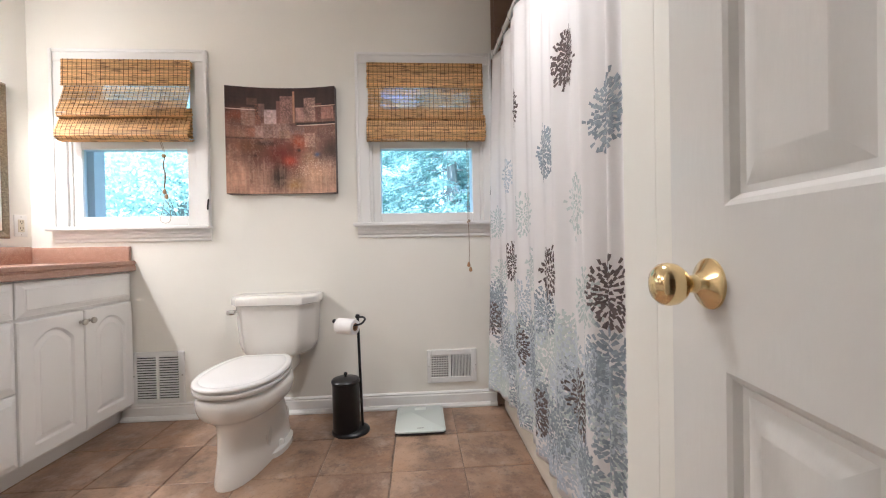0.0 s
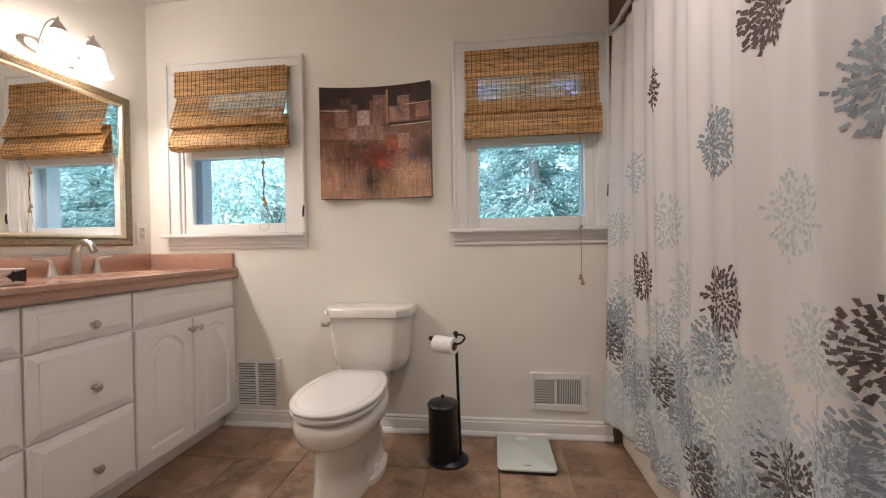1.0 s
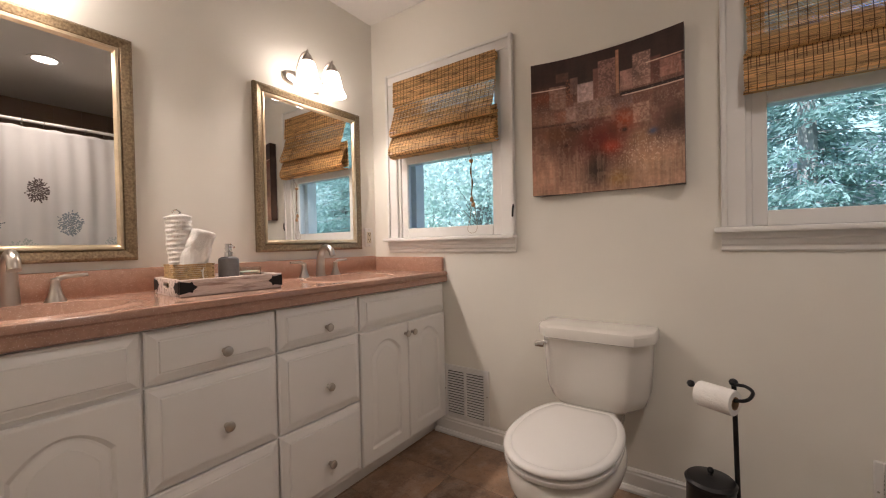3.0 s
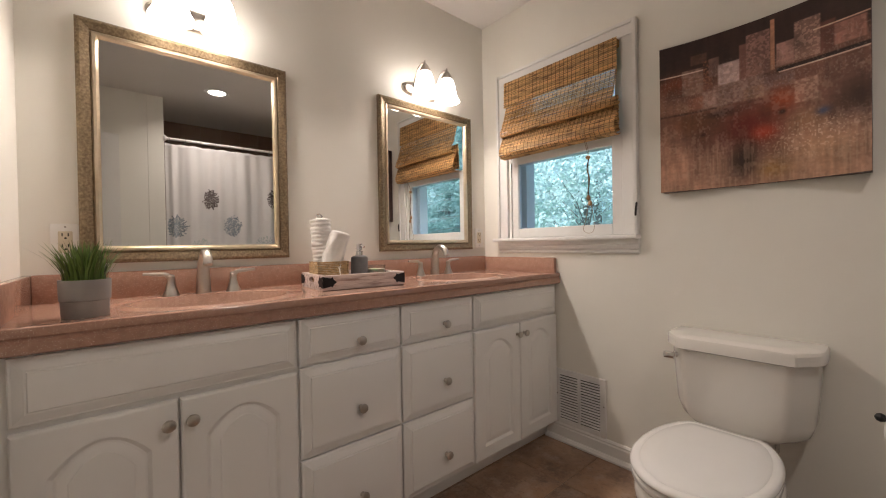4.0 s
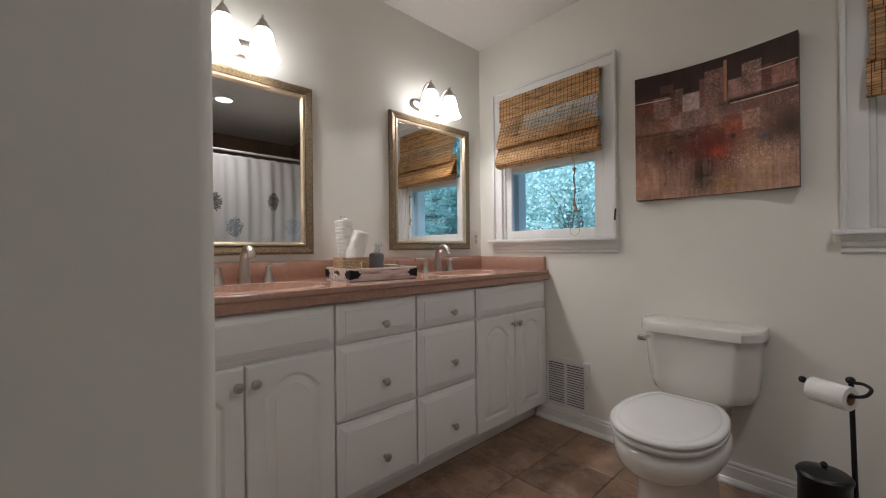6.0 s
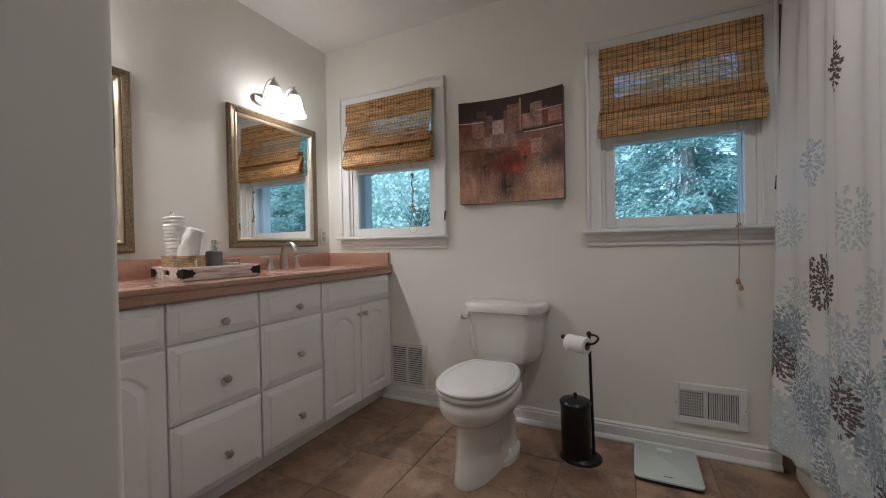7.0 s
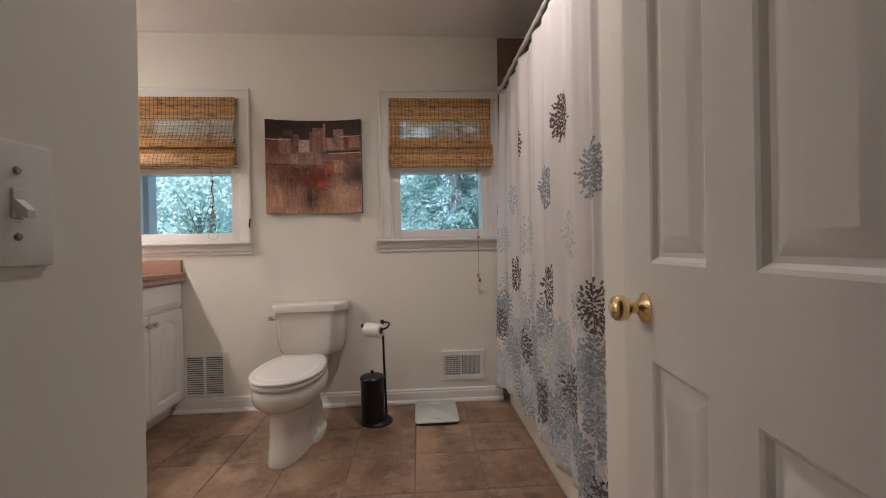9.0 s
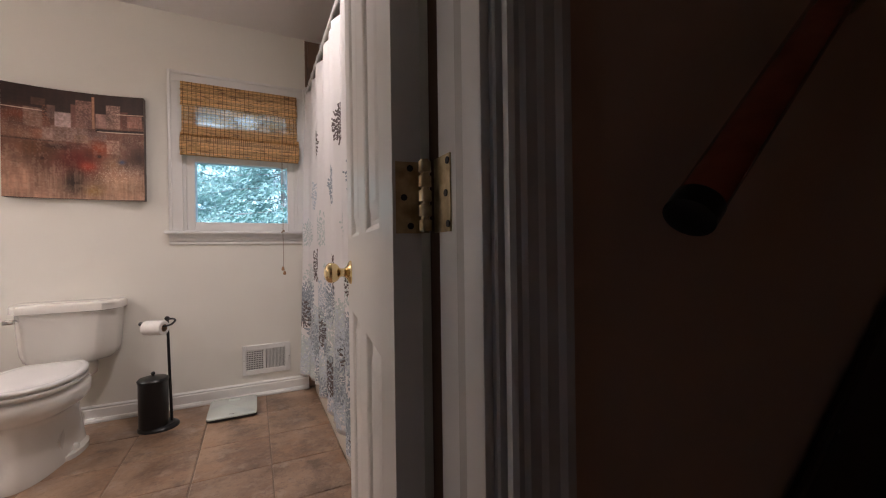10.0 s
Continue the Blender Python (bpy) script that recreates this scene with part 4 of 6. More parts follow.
wc = thing("toilet", (TX, 1.9, 0), "white two-piece porcelain toilet with its lid shut", "toilet")
bm = bmesh.new()
loft(bm, [egg(1.578, 2.14, 0.115, 0.0), egg(1.576, 2.14, 0.115, 0.012), egg(1.586, 2.13, 0.110, 0.05), egg(1.604, 2.11, 0.106, 0.12), egg(1.612, 2.08, 0.108, 0.18),
          egg(1.612, 2.06, 0.110, 0.225), egg(1.604, 2.05, 0.120, 0.246), egg(1.582, 2.05, 0.148, 0.264), egg(1.560, 2.05, 0.166, 0.282), egg(1.547, 2.06, 0.175, 0.308), egg(1.543, 2.06, 0.177, 0.334), egg(1.547, 2.06, 0.173, 0.356), egg(1.558, 2.06, 0.163, 0.366)])
box(bm, (TX - 0.105, 1.98, 0.290), (TX + 0.105, 2.27, 0.384), 0.02, 3)
part("bowl", bm, PORCELAIN, wc, sharp=60)
bm = bmesh.new()
loft(bm, [[(TX + s * 0.099, 1.92 + 0.15 * c, 0.105 + 0.085 * q) for c, q in [(math.cos(t), math.sin(t)) for t in [2 * math.pi * k / 20 for k in range(20)]]] for s in (-1.0, 1.0)])
bmesh.ops.bevel(bm, geom=bm.edges[:], offset=0.006, segments=2, affect="EDGES")
part("trapway", bm, PORCELAIN, wc, sharp=60)
for s in (-1, 1):
    part("foot_flange", loft(bmesh.new(), [[(TX + s * 0.10 + 0.045 * math.cos(a), 1.93 + 0.12 * math.sin(a), z) for a in [2 * math.pi * k / 24 for k in range(24)]] for z in (0.0, 0.018, 0.024)]), PORCELAIN, wc, sharp=60)
    part("bolt_cap", lathe(bmesh.new(), [(0.018, 0.022), (0.017, 0.036), (0.010, 0.046), (0.002, 0.048)], (TX + s * 0.112, 1.90, 0), n=16), PORCELAIN, wc)
part("seat", loft(bmesh.new(), [lid_ring(-0.022, 0.3655), lid_ring(-0.022, 0.3755), lid_ring(-0.004, 0.377), lid_ring(0.0, 0.382), lid_ring(-0.001, 0.392), lid_ring(-0.008, 0.396)]), SEAT, wc, sharp=50)
part("lid", loft(bmesh.new(), [lid_ring(-0.010, 0.3965), lid_ring(-0.010, 0.4005), lid_ring(-0.001, 0.403), lid_ring(0.002, 0.408), lid_ring(0.001, 0.414), lid_ring(-0.005, 0.419), lid_ring(-0.020, 0.4205), lid_ring(-0.024, 0.4190), lid_ring(-0.028, 0.4215), lid_ring(-0.06, 0.4245), lid_ring(-0.12, 0.426)]), SEAT, wc, sharp=50)
for s in (-1, 1):
    part("hinge", boxed((TX + s * 0.075 - 0.02, 2.032, 0.375), (TX + s * 0.075 + 0.02, 2.062, 0.408), 0.008, 3), SEAT, wc)


def tank_ring(z, hw, y0, y1, cx, cy, n=5):
    """Plan of the tank: flat front, deep slanting corners that round into the sides."""
    half = [(0.0, y0), (hw - cx - 0.012, y0), (hw - cx + 0.004, y0 + 0.004)]
    for k in range(1, n + 1):
        t = k / n
        half.append((hw - cx * (1 - t) ** 1.5, y0 + 0.004 + cy * t))
    half.append((hw, y1))
    return [(TX + x, yy, z) for x, yy in half] + [(TX - x, yy, z) for x, yy in half[:0:-1]]


part("tank", loft(bmesh.new(), [tank_ring(0.380, 0.150, 2.128, 2.25, 0.055, 0.085), tank_ring(0.386, 0.172, 2.112, 2.27, 0.060, 0.095), tank_ring(0.402, 0.190, 2.104, 2.28, 0.062, 0.100), tank_ring(0.44, 0.203, 2.100, 2.285, 0.064, 0.100), tank_ring(0.55, 0.211, 2.096, 2.285, 0.064, 0.100), tank_ring(0.662, 0.216, 2.092, 2.285, 0.064, 0.100)]), PORCELAIN, wc, sharp=48)
part("tank_lid", loft(bmesh.new(), [tank_ring(0.656, 0.224, 2.084, 2.290, 0.066, 0.100), tank_ring(0.660, 0.231, 2.077, 2.294, 0.066, 0.100), tank_ring(0.690, 0.231, 2.077, 2.294, 0.066, 0.100), tank_ring(0.699, 0.227, 2.081, 2.293, 0.066, 0.100), tank_ring(0.704, 0.217, 2.091, 2.290, 0.064, 0.095), tank_ring(0.7055, 0.17, 2.13, 2.27, 0.05, 0.07)]), PORCELAIN, wc, sharp=30)
bm = lathe(bmesh.new(), [(0.011, 0.0), (0.011, -0.012), (0.007, -0.016), (0.006, -0.026)], (TX - 0.178, 2.116, 0.628), axis="y", n=14)
box(bm, (TX - 0.212, 2.074, 0.615), (TX - 0.170, 2.092, 0.639), 0.005, 2)
part("flush_lever", bm, CHROME, wc, "chrome flush lever")

# ---- paper holder with brush canister ----
st = thing("toilet_paper_stand", (-0.356, 2.035, 0), "black metal paper stand with a lidded brush canister on the floor", "paper stand")
bm = bmesh.new()
rings = []
for s, z in ((1.0, 0.0), (1.0, 0.010), (0.95, 0.016), (0.86, 0.020), (0.80, 0.024)):
    rings.append([(-0.350 + 0.096 * s * math.cos(a), 2.042 + 0.088 * s * math.sin(a), z) for a in [2 * math.pi * k / 36 for k in range(36)]])
part("base", loft(bm, rings), BRONZE, st)
can = part("canister", lathe(bmesh.new(), [(0.066, 0.022), (0.068, 0.03), (0.068, 0.255), (0.070, 0.258), (0.070, 0.264), (0.066, 0.266)], (-0.370, 2.028, 0), n=32), BRONZE, st)
part("lid", lathe(bmesh.new(), [(0.072, 0.266), (0.073, 0.272), (0.066, 0.280), (0.030, 0.288), (0.008, 0.290), (0.005, 0.294), (0.009, 0.300), (0.010, 0.306), (0.006, 0.313), (0.001, 0.315)], (-0.370, 2.028, 0), n=28), BRONZE, can)
part("pole", tube(bmesh.new(), [(-0.292, 2.055, 0.015), (-0.300, 2.053, 0.32), (-0.306, 2.052, 0.588)], 0.0072, 12), BRONZE, st)
part("finial", lathe(bmesh.new(), [(0.004, -0.01), (0.011, -0.004), (0.013, 0.004), (0.009, 0.012), (0.002, 0.015)], (-0.307, 2.052, 0.592), n=16), BRONZE, st)
hook = bend([(-0.306, 2.046, 0.590), (-0.278, 2.030, 0.594), (-0.262, 2.000, 0.588), (-0.275, 1.975, 0.572), (-0.305, 1.968, 0.566), (-0.354, 1.994, 0.568), (-0.416, 2.027, 0.576)], 6)
part("arm", tube(bmesh.new(), hook, 0.0052, 10), BRONZE, st)
part("ball", lathe(bmesh.new(), [(0.002, -0.012), (0.009, -0.008), (0.012, 0.0), (0.009, 0.008), (0.002, 0.012)], (-0.421, 2.030, 0.577), axis="x", n=16), BRONZE, st)
roll = thing("toilet_paper_roll", (-0.352, 1.993, 0.548), "white toilet paper roll hanging on the black metal arm", "paper roll")
ROLL = pose(-0.352, 1.993, 0.556, 0, 0, -28)


def on_arm(bm):
    bm.transform(ROLL)
    return bm


part("paper", on_arm(lathe(bmesh.new(), [(0.019, -0.052), (0.037, -0.052), (0.039, -0.049), (0.039, 0.049), (0.037, 0.052), (0.019, 0.052)], (0, 0, 0), axis="x", n=32, caps=False)), PAPER, roll)
part("core", on_arm(lathe(bmesh.new(), [(0.020, -0.053), (0.020, 0.053), (0.0185, 0.053), (0.0185, -0.053)], (0, 0, 0), axis="x", n=24, caps=False)), CARD, roll, "brown cardboard core")

# ---- bathroom scale ----
sc = thing("bathroom_scale", (0.008, 2.10, 0), "square pale green glass bathroom scale against the baseboard", "scale")


def rounded(x0, x1, y0, y1, z, r=0.022, n=6):
    pts = []
    for cx, cy, a0 in ((x1 - r, y1 - r, 0), (x0 + r, y1 - r, 90), (x0 + r, y0 + r, 180), (x1 - r, y0 + r, 270)):
        for k in range(n + 1):
            a = radians(a0 + 90 * k / n)
            pts.append((cx + r * math.cos(a), cy + r * math.sin(a), z))
    return pts


part("base", loft(bmesh.new(), [rounded(-0.114, 0.131, 1.958, 2.258, 0.004), rounded(-0.120, 0.137, 1.952, 2.264, 0.010), rounded(-0.120, 0.137, 1.952, 2.264, 0.016)]), RUBBER, sc, "black base")
part("glass_plate", loft(bmesh.new(), [rounded(-0.121, 0.138, 1.951, 2.265, 0.0165), rounded(-0.121, 0.138, 1.951, 2.265, 0.023), rounded(-0.119, 0.136, 1.953, 2.263, 0.0245)]), SCALEGLASS, sc, "pale green glass top")
part("mark", boxed((-0.008, 1.985, 0.0245), (0.028, 1.990, 0.0249)), RUBBER, sc, smooth=False)
part("display", boxed((-0.022, 2.205, 0.0245), (0.042, 2.238, 0.0249)), SCALEGLASS, sc, smooth=False)
for fx in (-0.09, 0.107):
    for fy in (1.985, 2.235):
        part("foot", lathe(bmesh.new(), [(0.014, 0.0), (0.014, 0.006)], (fx, fy, 0), n=14), RUBBER, sc)

# ---- curved canvas ----
PX0, PX1, PZ0, PZ1 = -1.041, -0.439, 1.268, 1.868
CAN_N = 340


def smooth_step(a, e0, e1):
    t = np.clip((a - e0) / (e1 - e0), 0, 1)
    return t * t * (3 - 2 * t)


rs = np.random.RandomState(7)


def field(n, cells_u, cells_v):
    """Smooth random field on the unit square."""
    grid = rs.rand(cells_v + 2, cells_u + 2)
    u = np.linspace(0, cells_u, n)
    v = np.linspace(0, cells_v, n)
    iu, iv = u.astype(int), v.astype(int)
    fu, fv = (u - iu)[None, :], (v - iv)[:, None]
    fu, fv = fu * fu * (3 - 2 * fu), fv * fv * (3 - 2 * fv)
    g00, g01 = grid[np.ix_(iv, iu)], grid[np.ix_(iv, iu + 1)]
    g10, g11 = grid[np.ix_(iv + 1, iu)], grid[np.ix_(iv + 1, iu + 1)]
    return (g00 * (1 - fu) + g01 * fu) * (1 - fv) + (g10 * (1 - fu) + g11 * fu) * fv


U, V = np.meshgrid(np.linspace(0, 1, CAN_N), np.linspace(0, 1, CAN_N))   # V down from the top edge
art = np.zeros((CAN_N, CAN_N, 3))


def blend_in(colour, mask):
    art[:] = art * (1 - mask[..., None]) + np.array(colour) * mask[..., None]


def block(u0, u1, v0, v1, colour, strength=0.9, soft=0.006, grain=0.0, cells=40):
    m = smooth_step(U, u0 - soft, u0 + soft) * (1 - smooth_step(U, u1 - soft, u1 + soft)) * smooth_step(V, v0 - soft, v0 + soft) * (1 - smooth_step(V, v1 - soft, v1 + soft))
    if grain:
        m = m * (1 - grain * (field(CAN_N, cells, cells) > 0.5))
    blend_in(colour, m * strength)


def blot(u, v, ru, rv, colour, strength=0.8):
    blend_in(colour, strength * np.exp(-(((U - u) / ru) ** 2 + ((V - v) / rv) ** 2)))


blend_in((0.215, 0.118, 0.090), np.ones_like(U))
blend_in((0.066, 0.036, 0.031), 1 - smooth_step(V, 0.19, 0.33))
blend_in((0.44, 0.285, 0.215), smooth_step(V, 0.58, 0.95) * 0.85)
blot(0.06, 0.84, 0.17, 0.20, (0.47, 0.29, 0.215), 0.85)
blot(0.80, 0.86, 0.20, 0.14, (0.44, 0.285, 0.19), 0.75)
blot(0.10, 0.27, 0.14, 0.06, (0.25, 0.085, 0.045), 0.85)
blot(0.08, 0.42, 0.10, 0.05, (0.33, 0.19, 0.13), 0.6)
blot(0.20, 0.55, 0.14, 0.08, (0.22, 0.10, 0.045), 0.7)
blot(0.24, 0.68, 0.07, 0.10, (0.12, 0.055, 0.035), 0.7)
blot(0.20, 0.88, 0.03, 0.08, (0.21, 0.12, 0.095), 0.5)
blot(0.49, 0.64, 0.14, 0.12, (0.19, 0.030, 0.018), 0.95)
blot(0.55, 0.69, 0.06, 0.045, (0.46, 0.085, 0.035), 0.75)
blot(0.64, 0.52, 0.07, 0.07, (0.42, 0.11, 0.04), 0.75)
blot(0.45, 0.84, 0.07, 0.13, (0.050, 0.022, 0.014), 0.85)
blot(0.61, 0.80, 0.05, 0.08, (0.16, 0.075, 0.04), 0.6)
blot(0.97, 0.58, 0.08, 0.10, (0.075, 0.036, 0.028), 0.8)
blot(0.60, 0.92, 0.07, 0.05, (0.38, 0.225, 0.06), 0.7)
blot(0.34, 0.52, 0.10, 0.025, (0.045, 0.02, 0.018), 0.75)
blot(0.74, 0.66, 0.09, 0.06, (0.46, 0.29, 0.18), 0.6)
block(0.13, 0.25, 0.19, 0.36, (0.33, 0.225, 0.185), 0.80, 0.005, 0.35, 70)
block(0.18, 0.27, 0.10, 0.165, (0.19, 0.11, 0.085), 0.8, 0.005, 0.2, 60)
block(0.25, 0.30, 0.155, 0.345, (0.30, 0.15, 0.10), 0.9, 0.003, 0.8, 110)
block(0.28, 0.335, 0.15, 0.27, (0.27, 0.175, 0.15), 0.75, 0.004)
block(0.33, 0.445, 0.205, 0.34, (0.60, 0.47, 0.45), 0.9, 0.006, 0.22, 60)
block(0.44, 0.48, 0.12, 0.34, (0.25, 0.135, 0.11), 0.85, 0.004)
block(0.475, 0.59, 0.075, 0.335, (0.34, 0.205, 0.175), 0.9, 0.003, 0.42, 110)
block(0.592, 0.612, 0.03, 0.33, (0.44, 0.25, 0.17), 0.95, 0.002)
block(0.62, 0.70, 0.185, 0.32, (0.46, 0.29, 0.25), 0.85, 0.005, 0.2)
block(0.70, 0.81, 0.095, 0.315, (0.42, 0.28, 0.235), 0.88, 0.004, 0.42, 110)
block(0.81, 0.87, 0.15, 0.31, (0.20, 0.095, 0.075), 0.8, 0.006)
block(0.865, 0.985, 0.185, 0.30, (0.47, 0.26, 0.21), 0.85, 0.006, 0.2)
block(0.30, 0.56, 0.335, 0.47, (0.38, 0.275, 0.245), 0.70, 0.008, 0.45, 90)
block(0.24, 0.315, 0.36, 0.475, (0.46, 0.34, 0.30), 0.6, 0.010, 0.4, 60)
block(0.17, 0.25, 0.38, 0.46, (0.36, 0.17, 0.11), 0.55, 0.01, 0.3)
block(0.46, 0.56, 0.40, 0.475, (0.40, 0.255, 0.18), 0.6, 0.006, 0.5, 110)
block(0.56, 0.70, 0.36, 0.44, (0.27, 0.19, 0.185), 0.6, 0.012, 0.5, 80)
block(0.70, 0.80, 0.43, 0.56, (0.46, 0.31, 0.25), 0.75, 0.006, 0.5, 110)
block(0.82, 0.96, 0.38, 0.50, (0.20, 0.115, 0.09), 0.6, 0.012, 0.5, 60)
block(0.0, 0.32, 0.472, 0.486, (0.06, 0.026, 0.022), 0.6, 0.004, 0.3)
block(0.0, 0.25, 0.206, 0.213, (0.66, 0.50, 0.43), 0.95, 0.0015)
block(0.78, 1.0, 0.172, 0.180, (0.68, 0.48, 0.38), 0.95, 0.0015)
block(0.62, 1.0, 0.328, 0.349, (0.035, 0.017, 0.016), 0.92, 0.004)
block(0.63, 1.0, 0.350, 0.357, (0.66, 0.50, 0.43), 0.95, 0.0015)
blot(0.645, 0.590, 0.018, 0.014, (0.022, 0.010, 0.010), 0.97)
blot(0.82, 0.635, 0.028, 0.022, (0.10, 0.13, 0.21), 0.95)
blot(0.245, 0.64, 0.016, 0.012, (0.07, 0.02, 0.015), 0.9)
streak = field(CAN_N, 60, 7) * 0.4 + field(CAN_N, 14, 9) * 0.6
drag = field(CAN_N, 10, 90) * 0.4 + field(CAN_N, 90, 90) * 0.6
art *= (0.48 + 0.54 * streak + 0.26 * drag)[..., None]
light = smooth_step(field(CAN_N, 26, 18) * 0.55 + field(CAN_N, 110, 80) * 0.45, 0.56, 0.74) * smooth_step(V, 0.30, 0.45)
blend_in((0.56, 0.42, 0.34), light * 0.17)
blot(0.50, 0.66, 0.16, 0.10, (0.150, 0.018, 0.012), 0.55)
blot(0.46, 0.83, 0.08, 0.12, (0.040, 0.018, 0.012), 0.6)
blot(0.56, 0.69, 0.05, 0.035, (0.42, 0.075, 0.035), 0.6)
blot(0.94, 0.62, 0.09, 0.08, (0.060, 0.030, 0.024), 0.6)
# dry brush over the lower half: long drips and short dabs of cream
drips = smooth_step(field(CAN_N, 130, 6) * 0.6 + field(CAN_N, 60, 40) * 0.4, 0.52, 0.70) * smooth_step(V, 0.60, 0.80)
blend_in((0.60, 0.45, 0.34), drips * 0.16)
dabs = smooth_step(field(CAN_N, 150, 110), 0.66, 0.80) * np.exp(-(((U - 0.78) / 0.20) ** 2 + ((V - 0.76) / 0.10) ** 2))
blend_in((0.66, 0.52, 0.42), dabs * 0.55)
flecks = smooth_step(field(CAN_N, 170, 120), 0.70, 0.80) * smooth_step(V, 0.16, 0.24) * (1 - smooth_step(V, 0.44, 0.52))
blend_in((0.62, 0.50, 0.45), flecks * 0.14)
art = 0.21 * (np.clip(art, 0.004, 1) / 0.21) ** 1.35 * 0.95
art = np.clip(art, 0.008, 0.7)


def canvas_y(u):
    return WIN_Y - 0.020 - 0.040 * (2 * u - 1) ** 2


cv = thing("wall_canvas", ((PX0 + PX1) / 2, WIN_Y, PZ0), "curved canvas of an abstract city in rust, brown and cream", "painting")
vs, fs = [], []
for j in range(CAN_N):
    for i in range(CAN_N):
        u = i / (CAN_N - 1)
        vs.append((PX0 + (PX1 - PX0) * u, canvas_y(u), PZ1 + (PZ0 - PZ1) * j / (CAN_N - 1)))
for j in range(CAN_N - 1):
    for i in range(CAN_N - 1):
        a = j * CAN_N + i
        fs.append((a, a + CAN_N, a + CAN_N + 1, a + 1))
me = bpy.data.meshes.new("painted_face")
me.from_pydata(vs, [], fs)
attr = me.color_attributes.new("paint", "FLOAT_COLOR", "POINT")
attr.data.foreach_set("color", np.concatenate([art, np.ones((CAN_N, CAN_N, 1))], -1).astype(np.float32).ravel())
PAINT = mat("oil_paint_on_canvas", (0.3, 0.2, 0.15), 0.42, bump=0.15, bump_scale=160, specular=0.5)
an = PAINT.node_tree.nodes.new("ShaderNodeAttribute")
an.attribute_name = "paint"
PAINT.node_tree.links.new(an.outputs["Color"], PAINT.node_tree.nodes["Principled BSDF"].inputs["Base Color"])
me.materials.append(PAINT)
me.transform(world_of(cv).inverted())
me.polygons.foreach_set("use_smooth", [True] * len(me.polygons))
face = new("painted_face", me)
face.parent = cv
EDGEPAINT = mat("dark_canvas_edge", (0.045, 0.025, 0.02), 0.5, second=(0.12, 0.06, 0.04), scale=8)
bm = bmesh.new()
n = 30
loft(bm, [[(PX0 + (PX1 - PX0) * k / n, canvas_y(k / n) + 0.001, z) for k in range(n + 1)] + [(PX0 + (PX1 - PX0) * k / n, WIN_Y - 0.008, z) for k in range(n, -1, -1)] for z in (PZ0 - 0.001, PZ1 + 0.001)])
part("stretcher_edge", bm, EDGEPAINT, cv, "dark brown painted edges", smooth=False)

# ---- shower curtain ----
CY0, CY1, CZ0, CZ1 = 0.854, 2.275, 0.120, 2.035


def curtain_x(y, z):
    t = (CZ1 - z) / (CZ1 - CZ0)
    base = 0.484 - 0.002 * t - 0.055 * t * smooth_step(np.asarray(y), 1.95, 2.25)
    amp = 0.86 + 0.12 * t
    f = 0.0095 * np.sin(2 * np.pi * y / 0.118 + 0.6 * np.sin(3.1 * z)) + 0.0105 * np.sin(2 * np.pi * y / 0.233 + 1.3 + 0.5 * np.sin(1.7 * z)) + 0.006 * np.sin(2 * np.pi * y / 0.41 + 2.2)
    near = np.exp(-((np.asarray(y) - 0.90) / 0.10) ** 2)
    base = base - 0.016 * np.exp(-((np.asarray(y) - 0.78) / 0.09) ** 2)
    f = f + 0.014 * near * np.sin(2 * np.pi * (y - 0.84) / 0.085)
    x = base + amp * f
    end = 1 - smooth_step(np.asarray(y), 0.845, 0.92)
    return x * (1 - end) + (0.484 + 0.006 * np.sin(40 * np.asarray(y))) * end


cu = thing("shower_curtain", (0.47, 1.55, CZ1), "white cloth shower curtain printed with brown, blue and grey-green flower bursts", "curtain")
ny, nz = 280, 60
gy, gz = np.linspace(CY0, CY1, ny), np.linspace(CZ1, CZ0, nz)
YY, ZZ = np.meshgrid(gy, gz)
XX = curtain_x(YY, ZZ)
ZZ2 = ZZ + (ZZ < CZ0 + 1e-6) * 0.006 * np.sin(YY * 30) + (ZZ > CZ1 - 1e-6) * -0.010 * (1 - np.cos(2 * np.pi * (YY - CY0) / ((CY1 - CY0) / 12))) * 0.5
vs = np.stack([XX, YY, ZZ2], -1).reshape(-1, 3).tolist()
fs = [(j * ny + i, j * ny + i + 1, (j + 1) * ny + i + 1, (j + 1) * ny + i) for j in range(nz - 1) for i in range(ny - 1)]
me = bpy.data.meshes.new("cloth")
me.from_pydata(vs, [], fs)
bm = bmesh.new()
bm.from_mesh(me)
bpy.data.meshes.remove(me)
bmesh.ops.solidify(bm, geom=bm.faces[:], thickness=0.0012)
part("cloth", bm, CLOTH, cu, sharp=180)

PRINTS = {"brown": mat("brown_print", (0.115, 0.090, 0.086), 0.85, second=(0.165, 0.13, 0.125), scale=40, specular=0.2, per_island=0.22),
          "slate": mat("slate_blue_print", (0.27, 0.31, 0.35), 0.85, second=(0.38, 0.42, 0.455), scale=40, specular=0.2, per_island=0.2),
          "blue": mat("pale_blue_print", (0.51, 0.555, 0.615), 0.85, second=(0.61, 0.65, 0.69), scale=40, specular=0.2, per_island=0.14),
          "green": mat("grey_green_print", (0.55, 0.605, 0.585), 0.85, second=(0.64, 0.675, 0.655), scale=40, specular=0.2, per_island=0.10)}
petals = {k: ([], []) for k in PRINTS}
prng = random.Random(21)
layer = [0]


